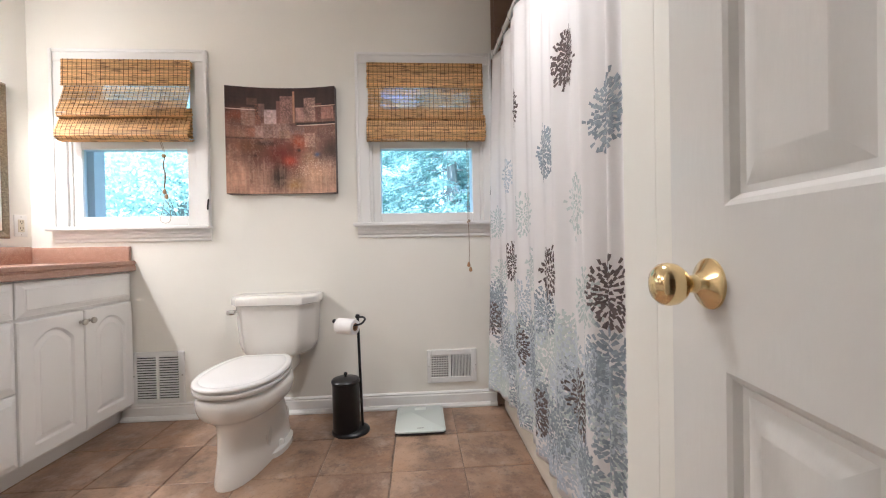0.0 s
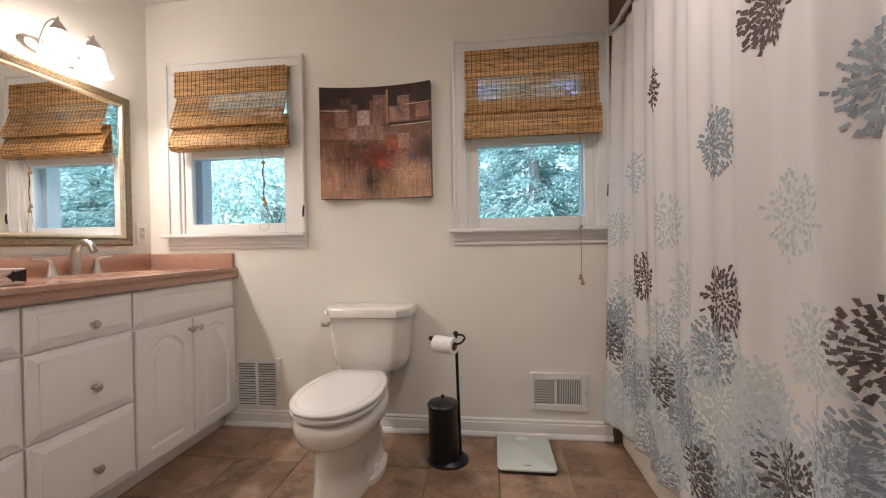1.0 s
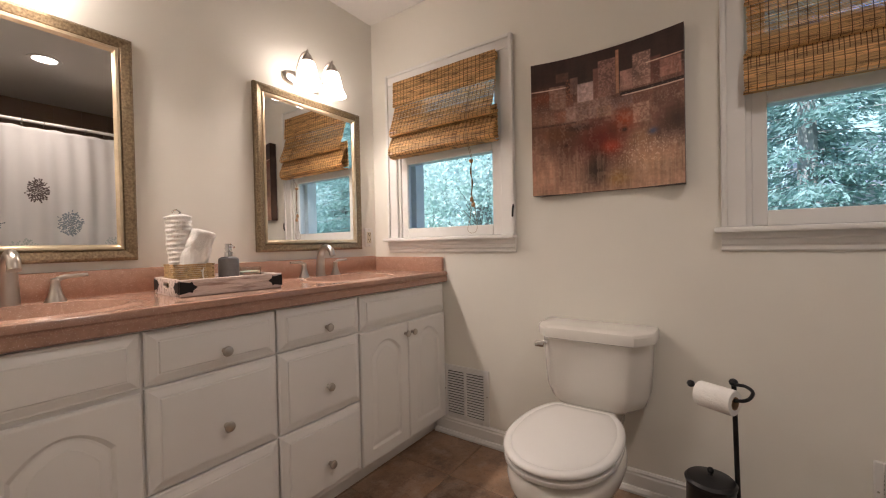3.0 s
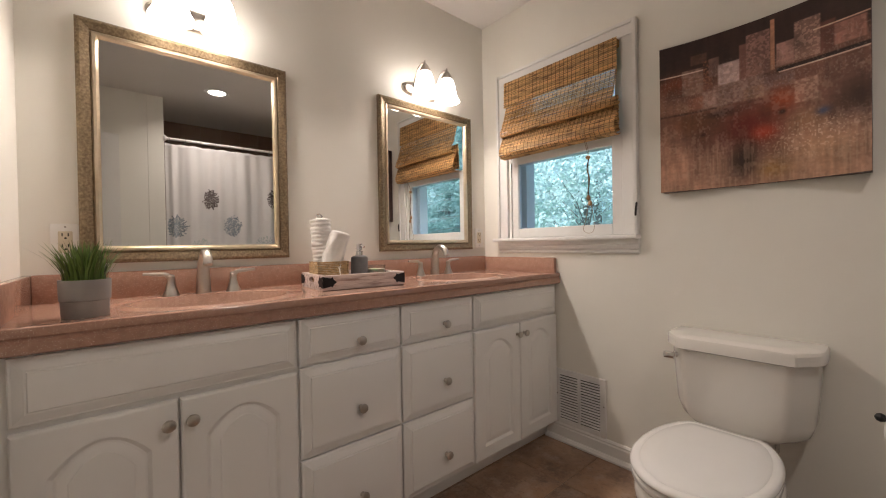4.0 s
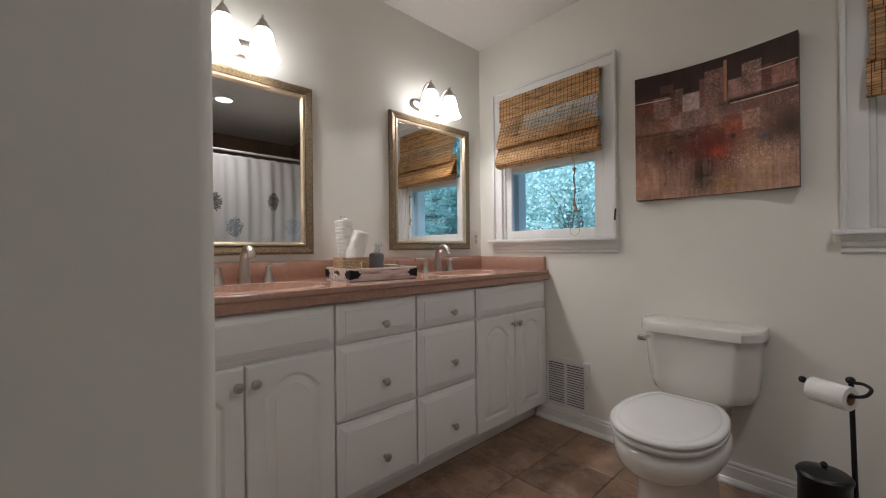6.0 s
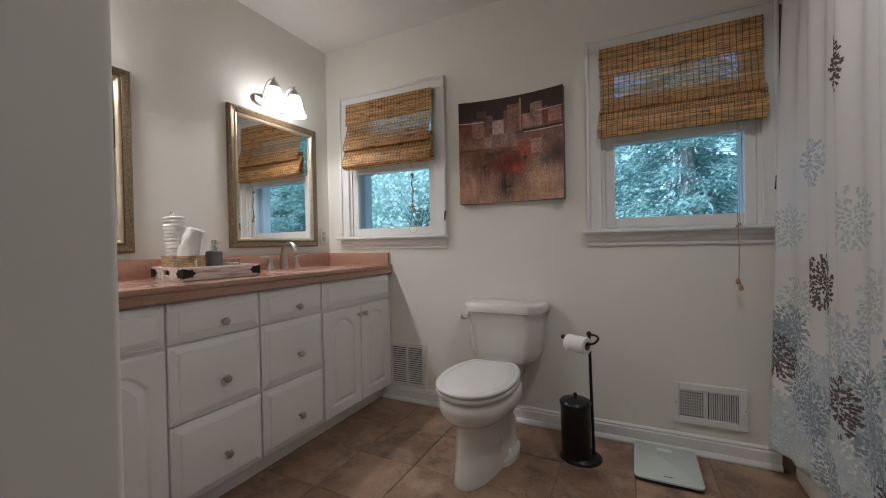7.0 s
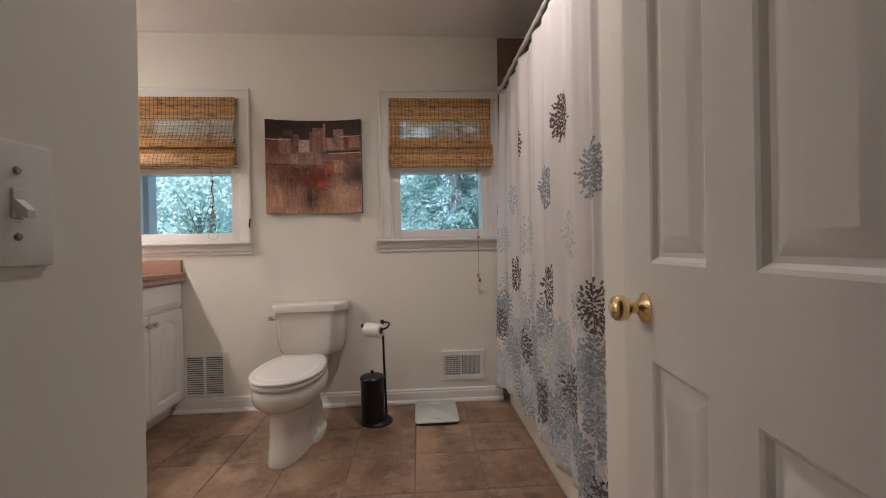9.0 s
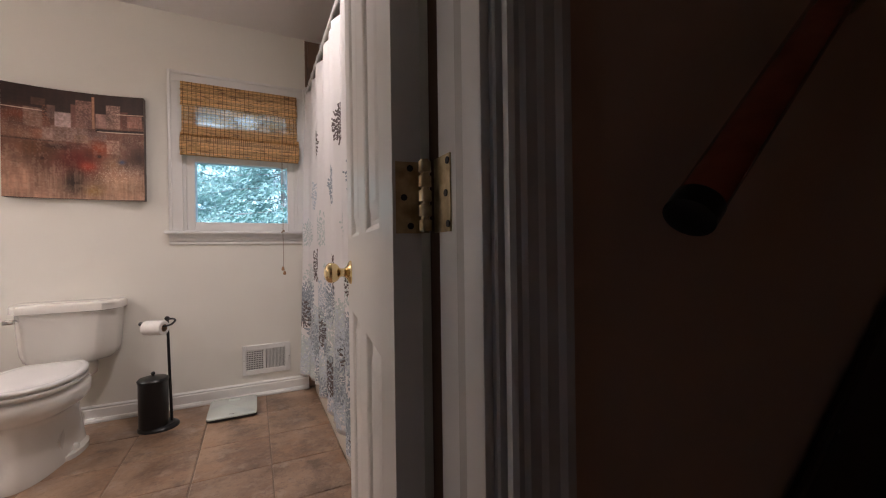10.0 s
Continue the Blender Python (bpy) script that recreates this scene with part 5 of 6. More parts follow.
def burst(y, z, r, kind, density=1.0, squash=1.0):
    """A flower burst of short brush strokes that point out from its middle."""
    vs, fs = petals[kind]
    layer[0] += 1
    lift = 0.0006 + 0.000005 * layer[0]
    n = int(165 * density * (r / 0.088) ** 2)
    for k in range(n):
        edge = math.sqrt((k + 0.6) / n)
        if prng.random() < (0.05 if edge < 0.75 else 0.30):
            continue
        q = r * edge * prng.uniform(0.94, 1.06) + 0.018 * edge * (prng.random() ** 3)
        a = 2.39996 * k + prng.uniform(-0.10, 0.10)
        ln = prng.uniform(0.0058, 0.0082) * (0.75 + 0.40 * edge)
        wd = prng.uniform(0.0040, 0.0058)
        tw = a + prng.uniform(-0.35, 0.35)
        cy, cz = y + q * math.cos(a) * squash, z + q * math.sin(a)
        skew = prng.uniform(-0.25, 0.25)
        ring = []
        for s, w in ((-1, -0.55), (0.95 - skew, -1.0), (1.0, -0.8), (1.0 + skew, 0.85), (0.9, 1.0), (-0.95, 0.6)):
            ring.append((cy + ln * s * math.cos(tw) * (0.6 + 0.4 * squash) - wd * w * math.sin(tw), cz + ln * s * math.sin(tw) + wd * w * math.cos(tw)))
        if min(p[0] for p in ring) < CY0 + 0.003 or max(p[0] for p in ring) > CY1 - 0.003 or min(p[1] for p in ring) < CZ0 + 0.008 or max(p[1] for p in ring) > CZ1:
            continue
        i0 = len(vs)
        for py, pz in ring:
            vs.append((float(curtain_x(py, pz)) - lift, py, pz))
        mid = (sum(p[0] for p in ring) / len(ring), sum(p[1] for p in ring) / len(ring))
        vs.append((float(curtain_x(*mid)) - lift, *mid))
        fs.extend((i0 + i, i0 + (i + 1) % len(ring), i0 + len(ring)) for i in range(len(ring)))


# pale bursts of the crowded hem first, dark ones over them
hem = random.Random(5)
for k in range(28):
    burst(CY0 + (CY1 - CY0) * ((k * 0.618) % 1.0), hem.uniform(0.16, 0.62), hem.uniform(0.085, 0.11), "green", 1.5)
for k in range(24):
    burst(CY0 + (CY1 - CY0) * ((k * 0.618 + 0.31) % 1.0), hem.uniform(0.14, 0.62), hem.uniform(0.08, 0.10), "blue", 1.3)
for k in range(15):
    burst(CY0 + (CY1 - CY0) * ((k * 0.618 + 0.77) % 1.0), hem.uniform(0.14, 0.58), hem.uniform(0.08, 0.10), "slate", 1.0)
for y, z in ((1.13, 1.070), (1.70, 1.085), (1.60, 0.85), (1.06, 0.80), (2.10, 0.78), (1.84, 0.70), (1.27, 0.66), (2.16, 1.07)):
    burst(y, z, 0.088, "green", 0.9)
for y, z in ((2.0, 1.308), (1.72, 0.71), (1.23, 0.56), (1.02, 0.60), (1.48, 0.66), (0.93, 0.52)):
    burst(y, z, 0.086, "blue", 1.0)
for y, z in ((0.935, 1.275), (1.40, 1.287), (1.42, 0.70), (0.97, 0.58), (2.14, 0.66), (1.05, 0.30), (0.93, 0.655), (0.91, 0.45), (1.24, 0.36), (1.60, 0.42)):
    burst(y, z, 0.092, "slate", 1.3, 0.8 if z > 1.2 else 1.0)
for y, z in ((1.215, 1.542), (1.79, 1.575), (0.925, 0.832), (1.366, 0.853), (1.925, 0.866), (1.50, 0.30), (1.14, 0.48), (1.765, 0.50), (2.2, 0.54), (0.90, 0.20)):
    burst(y, z, 0.090, "brown", 1.2, 0.65 if z > 1.5 else 1.0)
for kind, (vs, fs) in petals.items():
    me = bpy.data.meshes.new("flower_print")
    me.from_pydata(vs, [], fs)
    me.materials.append(PRINTS[kind])
    me.transform(world_of(cu).inverted())
    tagged(new("flower_print", me), kind="stuff", label={"brown": "dark brown flower print", "slate": "slate blue flower print", "blue": "pale blue flower print", "green": "grey-green flower print"}[kind]).parent = cu

rod = thing("curtain_rod", (0.487, 1.55, 2.078), "white tubular shower curtain rod between the walls", "curtain rod")
part("tube", tube(bmesh.new(), [(0.487, TUB_Y + 0.002, 2.075), (0.487, WIN_Y - 0.012, 2.078)], 0.0125, 16), WHITEPLASTIC, rod)
for yy, s in ((TUB_Y, 1), (WIN_Y - 0.010, -1)):
    part("end_flange", lathe(bmesh.new(), [(0.030, 0.0), (0.030, 0.006 * s), (0.020, 0.016 * s), (0.015, 0.024 * s)], (0.487, yy, 2.077), axis="y", n=24), WHITEPLASTIC, rod)
for k in range(12):
    yy = CY0 + 0.035 + (CY1 - CY0 - 0.06) * k / 11
    ring = thing("curtain_ring", (0.487, yy, 2.06), "small metal curtain ring on the rod", "curtain ring", "curtain rings")
    pts = [(0.487 + 0.0175 * math.cos(a), yy + 0.002 * math.sin(3 * a), 2.068 + 0.026 * math.sin(a)) for a in [2 * math.pi * j / 20 for j in range(21)]]
    part("wire", tube(bmesh.new(), pts, 0.0016, 6), CHROME, ring)

# ---- tub ----
tub = thing("bathtub", (0.88, 1.575, 0), "cream enamelled bathtub behind the shower curtain", "bathtub")
bm = bmesh.new()


def oval(x0, x1, y0, y1, z, p, n=48):
    cx, cy, hx, hy = (x0 + x1) / 2, (y0 + y1) / 2, (x1 - x0) / 2, (y1 - y0) / 2
    return [(cx + hx * math.copysign(abs(math.cos(a)) ** p, math.cos(a)), cy + hy * math.copysign(abs(math.sin(a)) ** p, math.sin(a)), z) for a in [2 * math.pi * k / n for k in range(n)]]


TX0 = 0.503
loft(bm, [oval(TX0, TUB_END_X - 0.004, TUB_Y + 0.004, WIN_Y - 0.016, 0.0, 0.06), oval(TX0, TUB_END_X - 0.004, TUB_Y + 0.004, WIN_Y - 0.016, 0.04, 0.06), oval(TX0 + 0.012, TUB_END_X - 0.004, TUB_Y + 0.004, WIN_Y - 0.016, 0.06, 0.06), oval(TX0 + 0.012, TUB_END_X - 0.004, TUB_Y + 0.004, WIN_Y - 0.016, 0.36, 0.06),
          oval(TX0 + 0.018, TUB_END_X - 0.006, TUB_Y + 0.006, WIN_Y - 0.018, 0.372, 0.07), oval(TX0 + 0.07, TUB_END_X - 0.06, TUB_Y + 0.08, WIN_Y - 0.08, 0.374, 0.25), oval(TX0 + 0.085, TUB_END_X - 0.075, TUB_Y + 0.10, WIN_Y - 0.10, 0.36, 0.3), oval(TX0 + 0.15, TUB_END_X - 0.14, TUB_Y + 0.22, WIN_Y - 0.20, 0.08, 0.5)])
part("shell", bm, TUBWHITE, tub, sharp=40)

# tiles of the tub recess
surround = thing("tub_tile_surround", (0.86, WIN_Y, 0.0), "brown glazed wall tiles round the bathtub", "tile wall", kind="structure")
tile_m = mesh_of("tile", boxed((-0.098, -0.004, -0.098), (0.098, 0.004, 0.098), 0.002, 1), BATHTILE)
inv = world_of(surround).inverted()


def wall_tile(m):
    t = new("tile", tile_m)
    t.parent = surround
    t.matrix_basis = inv @ m


part("trim_strip", boxed((0.470, WIN_Y - 0.010, 0.0), (0.488, WIN_Y - 0.001, 2.438), 0.003, 1), BATHTILE, surround)
part("bed", boxed((0.488, WIN_Y - 0.005, 0.0), (TUB_END_X, WIN_Y - 0.001, 2.438)), GROUT, surround, smooth=False)
part("bed", boxed((TUB_END_X - 0.005, TUB_Y, 0.36), (TUB_END_X - 0.001, WIN_Y - 0.006, 2.438)), GROUT, surround, smooth=False)
for j in range(13):
    z = 2.338 - 0.2 * j
    if z < 0.3:
        break
    for i in range(4):
        wall_tile(Matrix.Translation((0.588 + 0.2 * i if i < 3 else 1.168, WIN_Y - 0.008, z)) @ Matrix.Diagonal((1 if i < 3 else 0.75, 1, 1, 1)))
    for i in range(7):
        wall_tile(Matrix.Translation((TUB_END_X - 0.008, 0.955 + 0.2 * i, z)) @ pose(0, 0, 0, 0, 0, 90))
part("ceiling_bead", boxed((0.470, WIN_Y - 0.014, 2.428), (TUB_END_X - 0.012, WIN_Y - 0.0105, 2.4385)), TRIM, surround, smooth=False)

# ---- entrance door, open against the wall ----
D0, D1 = Vector((0.287, -0.119, 0)), Vector((0.3735, 0.535, 0))
DU = (D1 - D0).normalized()
DN = Vector((-DU.y, DU.x, 0))          # out of the face that shows, towards the room
DW, DT, DH = (D1 - D0).length, 0.036, 2.03
door = thing("door_1", D0, "white six-panel door standing wide open", "door", kind="structure")


def on_door(u, z, out):
    return D0 + DU * u + DN * out + Vector((0, 0, z))


def door_box(bm, u0, u1, z0, z1, o0, o1):
    v = [bm.verts.new(on_door(u, z, o)) for u in (u0, u1) for o in (o0, o1) for z in (z0, z1)]
    for q in ((0, 1, 3, 2), (4, 6, 7, 5), (0, 4, 5, 1), (2, 3, 7, 6), (0, 2, 6, 4), (1, 5, 7, 3)):
        bm.faces.new([v[i] for i in q])


PU = [(0.102, 0.273), (0.372, 0.546)]
PZ = [(0.215, 0.807), (0.994, 1.625), (1.715, 1.925)]
bm = bmesh.new()
zz = [0.012] + [z for p in PZ for z in p] + [DH]
for u0, u1 in ((0, PU[0][0]), (PU[0][1], PU[1][0]), (PU[1][1], DW)):
    door_box(bm, u0, u1, 0.012, DH, -DT, 0)
for u0, u1 in PU:
    for k in range(0, len(zz), 2):
        door_box(bm, u0, u1, zz[k], zz[k + 1], -DT, 0)
part("slab", bm, DOORPAINT, door, smooth=False)
for u0, u1 in PU:
    for z0, z1 in PZ:
        bm = bmesh.new()

        def ring(i, o):
            return [on_door(u0 + i, z0 + i, o), on_door(u1 - i, z0 + i, o), on_door(u1 - i, z1 - i, o), on_door(u0 + i, z1 - i, o)]
        for s in (1, -1):
            f = (lambda o: o) if s == 1 else (lambda o: -DT - o)
            loft(bm, [ring(0.0, f(0.0)), ring(0.006, f(-0.003)), ring(0.012, f(-0.010)), ring(0.020, f(-0.011)), ring(0.046, f(-0.003)), ring(0.049, f(-0.0025))], caps=False)
            bm.faces.new([bm.verts.new(p) for p in ring(0.049, f(-0.0025))])
        part("panel", bm, DOORPAINT, door, sharp=15)


def along(bm, profile, u, z, side=1):
    """Turned shape whose axis stands out from the door."""
    rings = []
    for r, h in profile:
        ring = []
        for k in range(28):
            a = 2 * math.pi * k / 28
            ring.append(on_door(u + r * math.cos(a), z + r * math.sin(a), h if side > 0 else -DT - h))
        rings.append(ring)
    return loft(bm, rings)


KN = [(0.033, 0.0), (0.033, 0.003), (0.029, 0.007), (0.018, 0.012), (0.012, 0.018), (0.0115, 0.026), (0.014, 0.031), (0.021, 0.035), (0.0265, 0.043), (0.0280, 0.052), (0.0265, 0.060), (0.020, 0.067), (0.010, 0.071), (0.001, 0.072)]
for s in (1, -1):
    part("door_knob", along(bmesh.new(), [(r * 0.93, h * 0.95) for r, h in KN], 0.573, 0.904, s), BRASS, door, "polished brass knob")
bm = bmesh.new()
door_box(bm, DW, DW + 0.0015, 0.875, 0.935, -DT + 0.006, -0.006)
part("latch_plate", bm, BRASS, door, smooth=False)
# hinges: one leaf on the door's edge, one on the jamb
PIN = D0 - DN * 0.036 + DU * (-0.019)
for hz in (0.982, 1.80, 0.24):
    h = part("hinge", lathe(bmesh.new(), [(0.0050, 0.0), (0.0050, 0.088)], (PIN.x, PIN.y, hz), n=14), OLDBRASS, door, "worn brass hinge")
    for k in range(1, 6):
        part("knuckle", lathe(bmesh.new(), [(0.0070, -0.0068), (0.0078, -0.0062), (0.0078, 0.0062), (0.0070, 0.0068)], (PIN.x, PIN.y, hz + 0.0176 * (k - 0.5)), n=14), OLDBRASS, h)
    bm = bmesh.new()
    v = [on_door(-0.0015, hz, -0.004), on_door(-0.0015, hz, -0.038), on_door(-0.0015, hz + 0.088, -0.038), on_door(-0.0015, hz + 0.088, -0.004)]
    loft(bm, [v, [p + DU * 0.0015 for p in v]])
    part("leaf", bm, OLDBRASS, h, smooth=False)
    part("leaf", boxed((JAMB_X - 0.0018, PIN.y - 0.044, hz), (JAMB_X, PIN.y - 0.002, hz + 0.088)), OLDBRASS, h, smooth=False)
    for zz_, oo in ((0.009, -0.022), (0.044, -0.014), (0.080, -0.022)):
        p = on_door(-0.0018, hz + zz_, oo)
        bm = bmesh.new()
        loft(bm, [[p + DN * (0.0042 * math.cos(a)) + Vector((0, 0, 0.0042 * math.sin(a))) - DU * d for a in [2 * math.pi * k / 10 for k in range(10)]] for d in (0.0, 0.0008)])
        part("screw", bm, BRONZE, h)
        part("screw", lathe(bmesh.new(), [(0.0042, -0.0030), (0.0042, -0.0018)], (JAMB_X, PIN.y - 0.026 + oo * 0.6, hz + zz_), axis="x", n=10), BRONZE, h)

# jambs, stops and casing of the doorway
jamb = thing("door_frame", (JAMB_X, HALL_Y, 0), "white painted door jamb with stop and hall casing", "door frame", kind="structure")
part("jamb", boxed((JAMB_X, HALL_Y + 0.001, 0.001), (JAMB_X + 0.019, BATH_Y, 2.055), 0.002, 1), TRIM, jamb)
part("jamb", boxed((LEFT_JAMB_X + 0.001, HALL_Y + 0.001, 0.001), (LEFT_JAMB_X + 0.019, BATH_Y, 2.055), 0.002, 1), TRIM, jamb)
part("head_jamb", boxed((LEFT_JAMB_X + 0.019, HALL_Y + 0.001, 2.038), (JAMB_X, BATH_Y, 2.057), 0.002, 1), TRIM, jamb)
part("stop", boxed((JAMB_X - 0.011, -0.268, 0.001), (JAMB_X, -0.231, 2.038), 0.003, 2), TRIM, jamb)
part("stop", boxed((LEFT_JAMB_X + 0.019, -0.268, 0.001), (LEFT_JAMB_X + 0.030, -0.231, 2.038), 0.003, 2), TRIM, jamb)
CAS = [(0.0, 0.0), (0.0, 0.008), (0.005, 0.011), (0.012, 0.009), (0.017, 0.012), (0.030, 0.011), (0.036, 0.014), (0.050, 0.013), (0.056, 0.017), (0.066, 0.017), (0.070, 0.013), (0.070, 0.0)]
bm = bmesh.new()
loft(bm, [[(JAMB_X + 0.006 + a, HALL_Y - 0.004 - b, z) for a, b in CAS] for z in (0.001, 2.10)])
part("casing", bm, TRIM, jamb, sharp=20)
bm = bmesh.new()
loft(bm, [[(LEFT_JAMB_X + 0.013 - a, HALL_Y - 0.004 - b, z) for a, b in CAS] for z in (0.001, 2.10)])
part("casing", bm, TRIM, jamb, sharp=20)
# strip added between door and jamb, coloured like the shadowy brown gap
part("gap_strip", boxed((JAMB_X + 0.004, BATH_Y + 0.0005, 0.002), (JAMB_X + 0.05, BATH_Y + 0.036, 2.09), 0.002, 1), GAP, jamb, "brown strip standing in for the shadowy gap behind the hinge")
# grey strip puts the soft shadow beside the stop into colour
part("shadow_strip", boxed((JAMB_X - 0.006, -0.2305, 0.002), (JAMB_X, -0.207, 2.036), 0.002, 1), GROOVE_SHADE, jamb, "grey strip standing in for the shadow groove beside the stop")
part("threshold", boxed((LEFT_JAMB_X + 0.019, HALL_Y + 0.02, -0.001), (JAMB_X, BATH_Y - 0.02, 0.007), 0.003), DARKWOOD, jamb)

# stair rail and skirt in the dark hall
rail = thing("stair_handrail", (0.486, -0.36, 0.98), "varnished red-brown round stair handrail on the hall wall", "handrail")
R0, R1 = Vector((0.486, -0.360, 0.996)), Vector((1.52, -0.360, 1.965))
part("rail", tube(bmesh.new(), [R0, R0.lerp(R1, 0.5), R1], 0.0205, 24), REDWOOD, rail)
d = (R1 - R0).normalized()
part("end_cap", tube(bmesh.new(), [R0 - d * 0.016, R0 - d * 0.014, R0 + d * 0.006], [0.017, 0.0218, 0.0218], 24), BRONZE, rail)
for k in (0.35, 0.9):
    p = R0.lerp(R1, k)
    part("bracket", tube(bmesh.new(), bend([p - Vector((0, 0, 0.026)), p + Vector((0, 0.01, -0.062)), p + Vector((0, 0.082, -0.07))], 5), 0.006, 8), OLDBRASS, rail)
skirt = thing("stair_skirt", (0.62, HALL_Y, 0.0), "dark stained stair skirt board with a moulded cap", "stair skirt")
SLOPE = [(0.42, 0.300), (0.829, 0.597), (1.9, 1.380)]
bm = bmesh.new()
loft(bm, [[(0.42, y, -0.002), (1.9, y, -0.002)] + [(x, y, z) for x, z in SLOPE[::-1]] for y in (HALL_Y - 0.0045, HALL_Y - 0.020)])
part("board", bm, DARKWOOD, skirt, smooth=False)
part("cap_moulding", tube(bmesh.new(), [(x, HALL_Y - 0.016, z + 0.004) for x, z in SLOPE], 0.009, 10), DARKWOOD, skirt)
part("nail_head", lathe(bmesh.new(), [(0.004, -0.0205), (0.003, -0.0225)], (0.945, HALL_Y, 0.672), axis="y", n=10), SCREW, skirt, "small bright nail head")

# ---- on the vanity top ----
pl = thing("potted_grass", (-1.705, 0.414, TOP_Z), "small green grass plant in a round grey pot", "plant")
PC = (-1.705, 0.414, TOP_Z)
part("pot", lathe(bmesh.new(), [(0.044, 0.0), (0.0455, 0.003), (0.0468, 0.040), (0.0490, 0.042), (0.0502, 0.090), (0.0494, 0.092), (0.0460, 0.090), (0.044, 0.078)], PC, n=40), POT, pl)
part("soil", lathe(bmesh.new(), [(0.045, 0.076), (0.033, 0.080), (0.002, 0.082)], PC, n=24), SOIL, pl)
rng = random.Random(9)
bm = bmesh.new()
for k in range(330):
    a, r = rng.uniform(0, 6.283), 0.040 * math.sqrt(rng.random())
    lean = rng.uniform(0.1, 0.55) * (0.25 + r / 0.043)
    hgt = rng.uniform(0.075, 0.125)
    base = Vector((PC[0] + r * math.cos(a), PC[1] + r * math.sin(a), PC[2] + 0.070))
    aa = a + rng.uniform(-0.5, 0.5)
    out = Vector((math.cos(aa), math.sin(aa), 0))
    side = Vector((-out.y, out.x, 0)) * rng.uniform(0.0014, 0.0026)
    prev = None
    for t, w in ((0, 1.0), (0.35, 0.95), (0.7, 0.65), (1.0, 0.06)):
        c = base + out * (lean * hgt * t * t) + Vector((0, 0, hgt * (t - 0.18 * lean * t * t)))
        pair = (bm.verts.new(c - side * w), bm.verts.new(c + side * w))
        if prev:
            bm.faces.new((prev[0], prev[1], pair[1], pair[0]))
        prev = pair
tagged(part("grass_blades", bm, BLADE, pl, "dense green grass blades"), kind="stuff")

TRAY = pose(-1.870, 1.230, TOP_Z, 0, 0, -5)          # long side along y
tray = thing("wooden_tray", TRAY, "whitewashed wooden tray with black iron corner straps", "tray")


def tr(x, y, z):
    return TRAY @ Vector((x, y, z))


def tray_box(lo, hi, bevel=0.0):
    b = boxed(lo, hi, bevel, 1)
    b.transform(TRAY)
    return b


TL, TWD, TH = 0.170, 0.128, 0.057
part("bottom", tray_box((-TWD, -TL, 0.001), (TWD, TL, 0.012), 0.001), WHITEWASH, tray)
for s in (-1, 1):
    part("long_side", tray_box((s * TWD - 0.006, -TL, 0.001), (s * TWD + 0.006, TL, TH), 0.002), WHITEWASH, tray)
for s in (-1, 1):
    # short side with an oval hand hole
    b = bmesh.new()
    n = 28
    outer, inner = [], []
    for k in range(n):
        a = 2 * math.pi * k / n
        c, q = math.cos(a), math.sin(a)
        m = max(abs(c) / (TWD - 0.006), abs(q) / ((TH - 0.001) / 2))
        outer.append((c / m, q / m + TH / 2))
        inner.append((0.034 * c, 0.012 * q + TH / 2 + 0.006))
    y0, y1 = s * (TL - 0.006) - 0.006, s * (TL - 0.006) + 0.006
    loft(b, [[(x, y0, z) for x, z in outer], [(x, y1, z) for x, z in outer], [(x, y1, z) for x, z in inner], [(x, y0, z) for x, z in inner], [(x, y0, z) for x, z in outer]], caps=False)
    b.transform(TRAY)
    part("short_side", b, WHITEWASH, tray, sharp=30)
for sx in (-1, 1):
    for sy in (-1, 1):
        b = bmesh.new()
        # strap with a pointed end on each face of the corner
        x, y = sx * (TWD + 0.0065), sy * TL
        shape = [(0.0, 0.010), (0.030, 0.016), (0.036, 0.012), (0.040, 0.022), (0.046, 0.026), (0.052, 0.031), (0.046, 0.036), (0.040, 0.040), (0.036, 0.050), (0.030, 0.046), (0.0, 0.052)]
        loft(b, [[(x + o, y - sy * u, z) for u, z in shape] for o in (0.0, sx * 0.0015)])
        x, y = sx * (TWD + 0.006), sy * (TL + 0.0005)
        loft(b, [[(x - sx * u, y + o, z) for u, z in shape] for o in (0.0, sy * 0.0015)])
        b.transform(TRAY)
        part("corner_strap", b, IRON, tray, "black iron corner strap", smooth=False)

BK = TRAY @ pose(-0.022, -0.092, 0.012)
bk = thing("towel_basket", BK, "woven straw basket standing on the tray", "basket")
b = bmesh.new()
rng = random.Random(3)
for row in range(13):
    z = 0.004 + row * 0.0068
    for k in range(40):
        t = (k + 0.5 * (row % 2)) / 40 * 4
        sidei, f = int(t) % 4, t % 1
        hx, hy = 0.056, 0.060
        p = [(-hx + 2 * hx * f, -hy, 1), (hx, -hy + 2 * hy * f, 0), (hx - 2 * hx * f, hy, 1), (-hx, hy - 2 * hy * f, 0)][sidei]
        lx, ly = (0.0062, 0.0022) if p[2] else (0.0022, 0.0062)
        o = rng.uniform(-0.0008, 0.0008)
        box(b, (p[0] - lx + o, p[1] - ly + o, z), (p[0] + lx + o, p[1] + ly + o, z + 0.0058))
box(b, (-0.054, -0.058, 0.0), (0.054, 0.058, 0.004))
b.transform(BK)
part("weave", b, WICKER, bk, smooth=False)


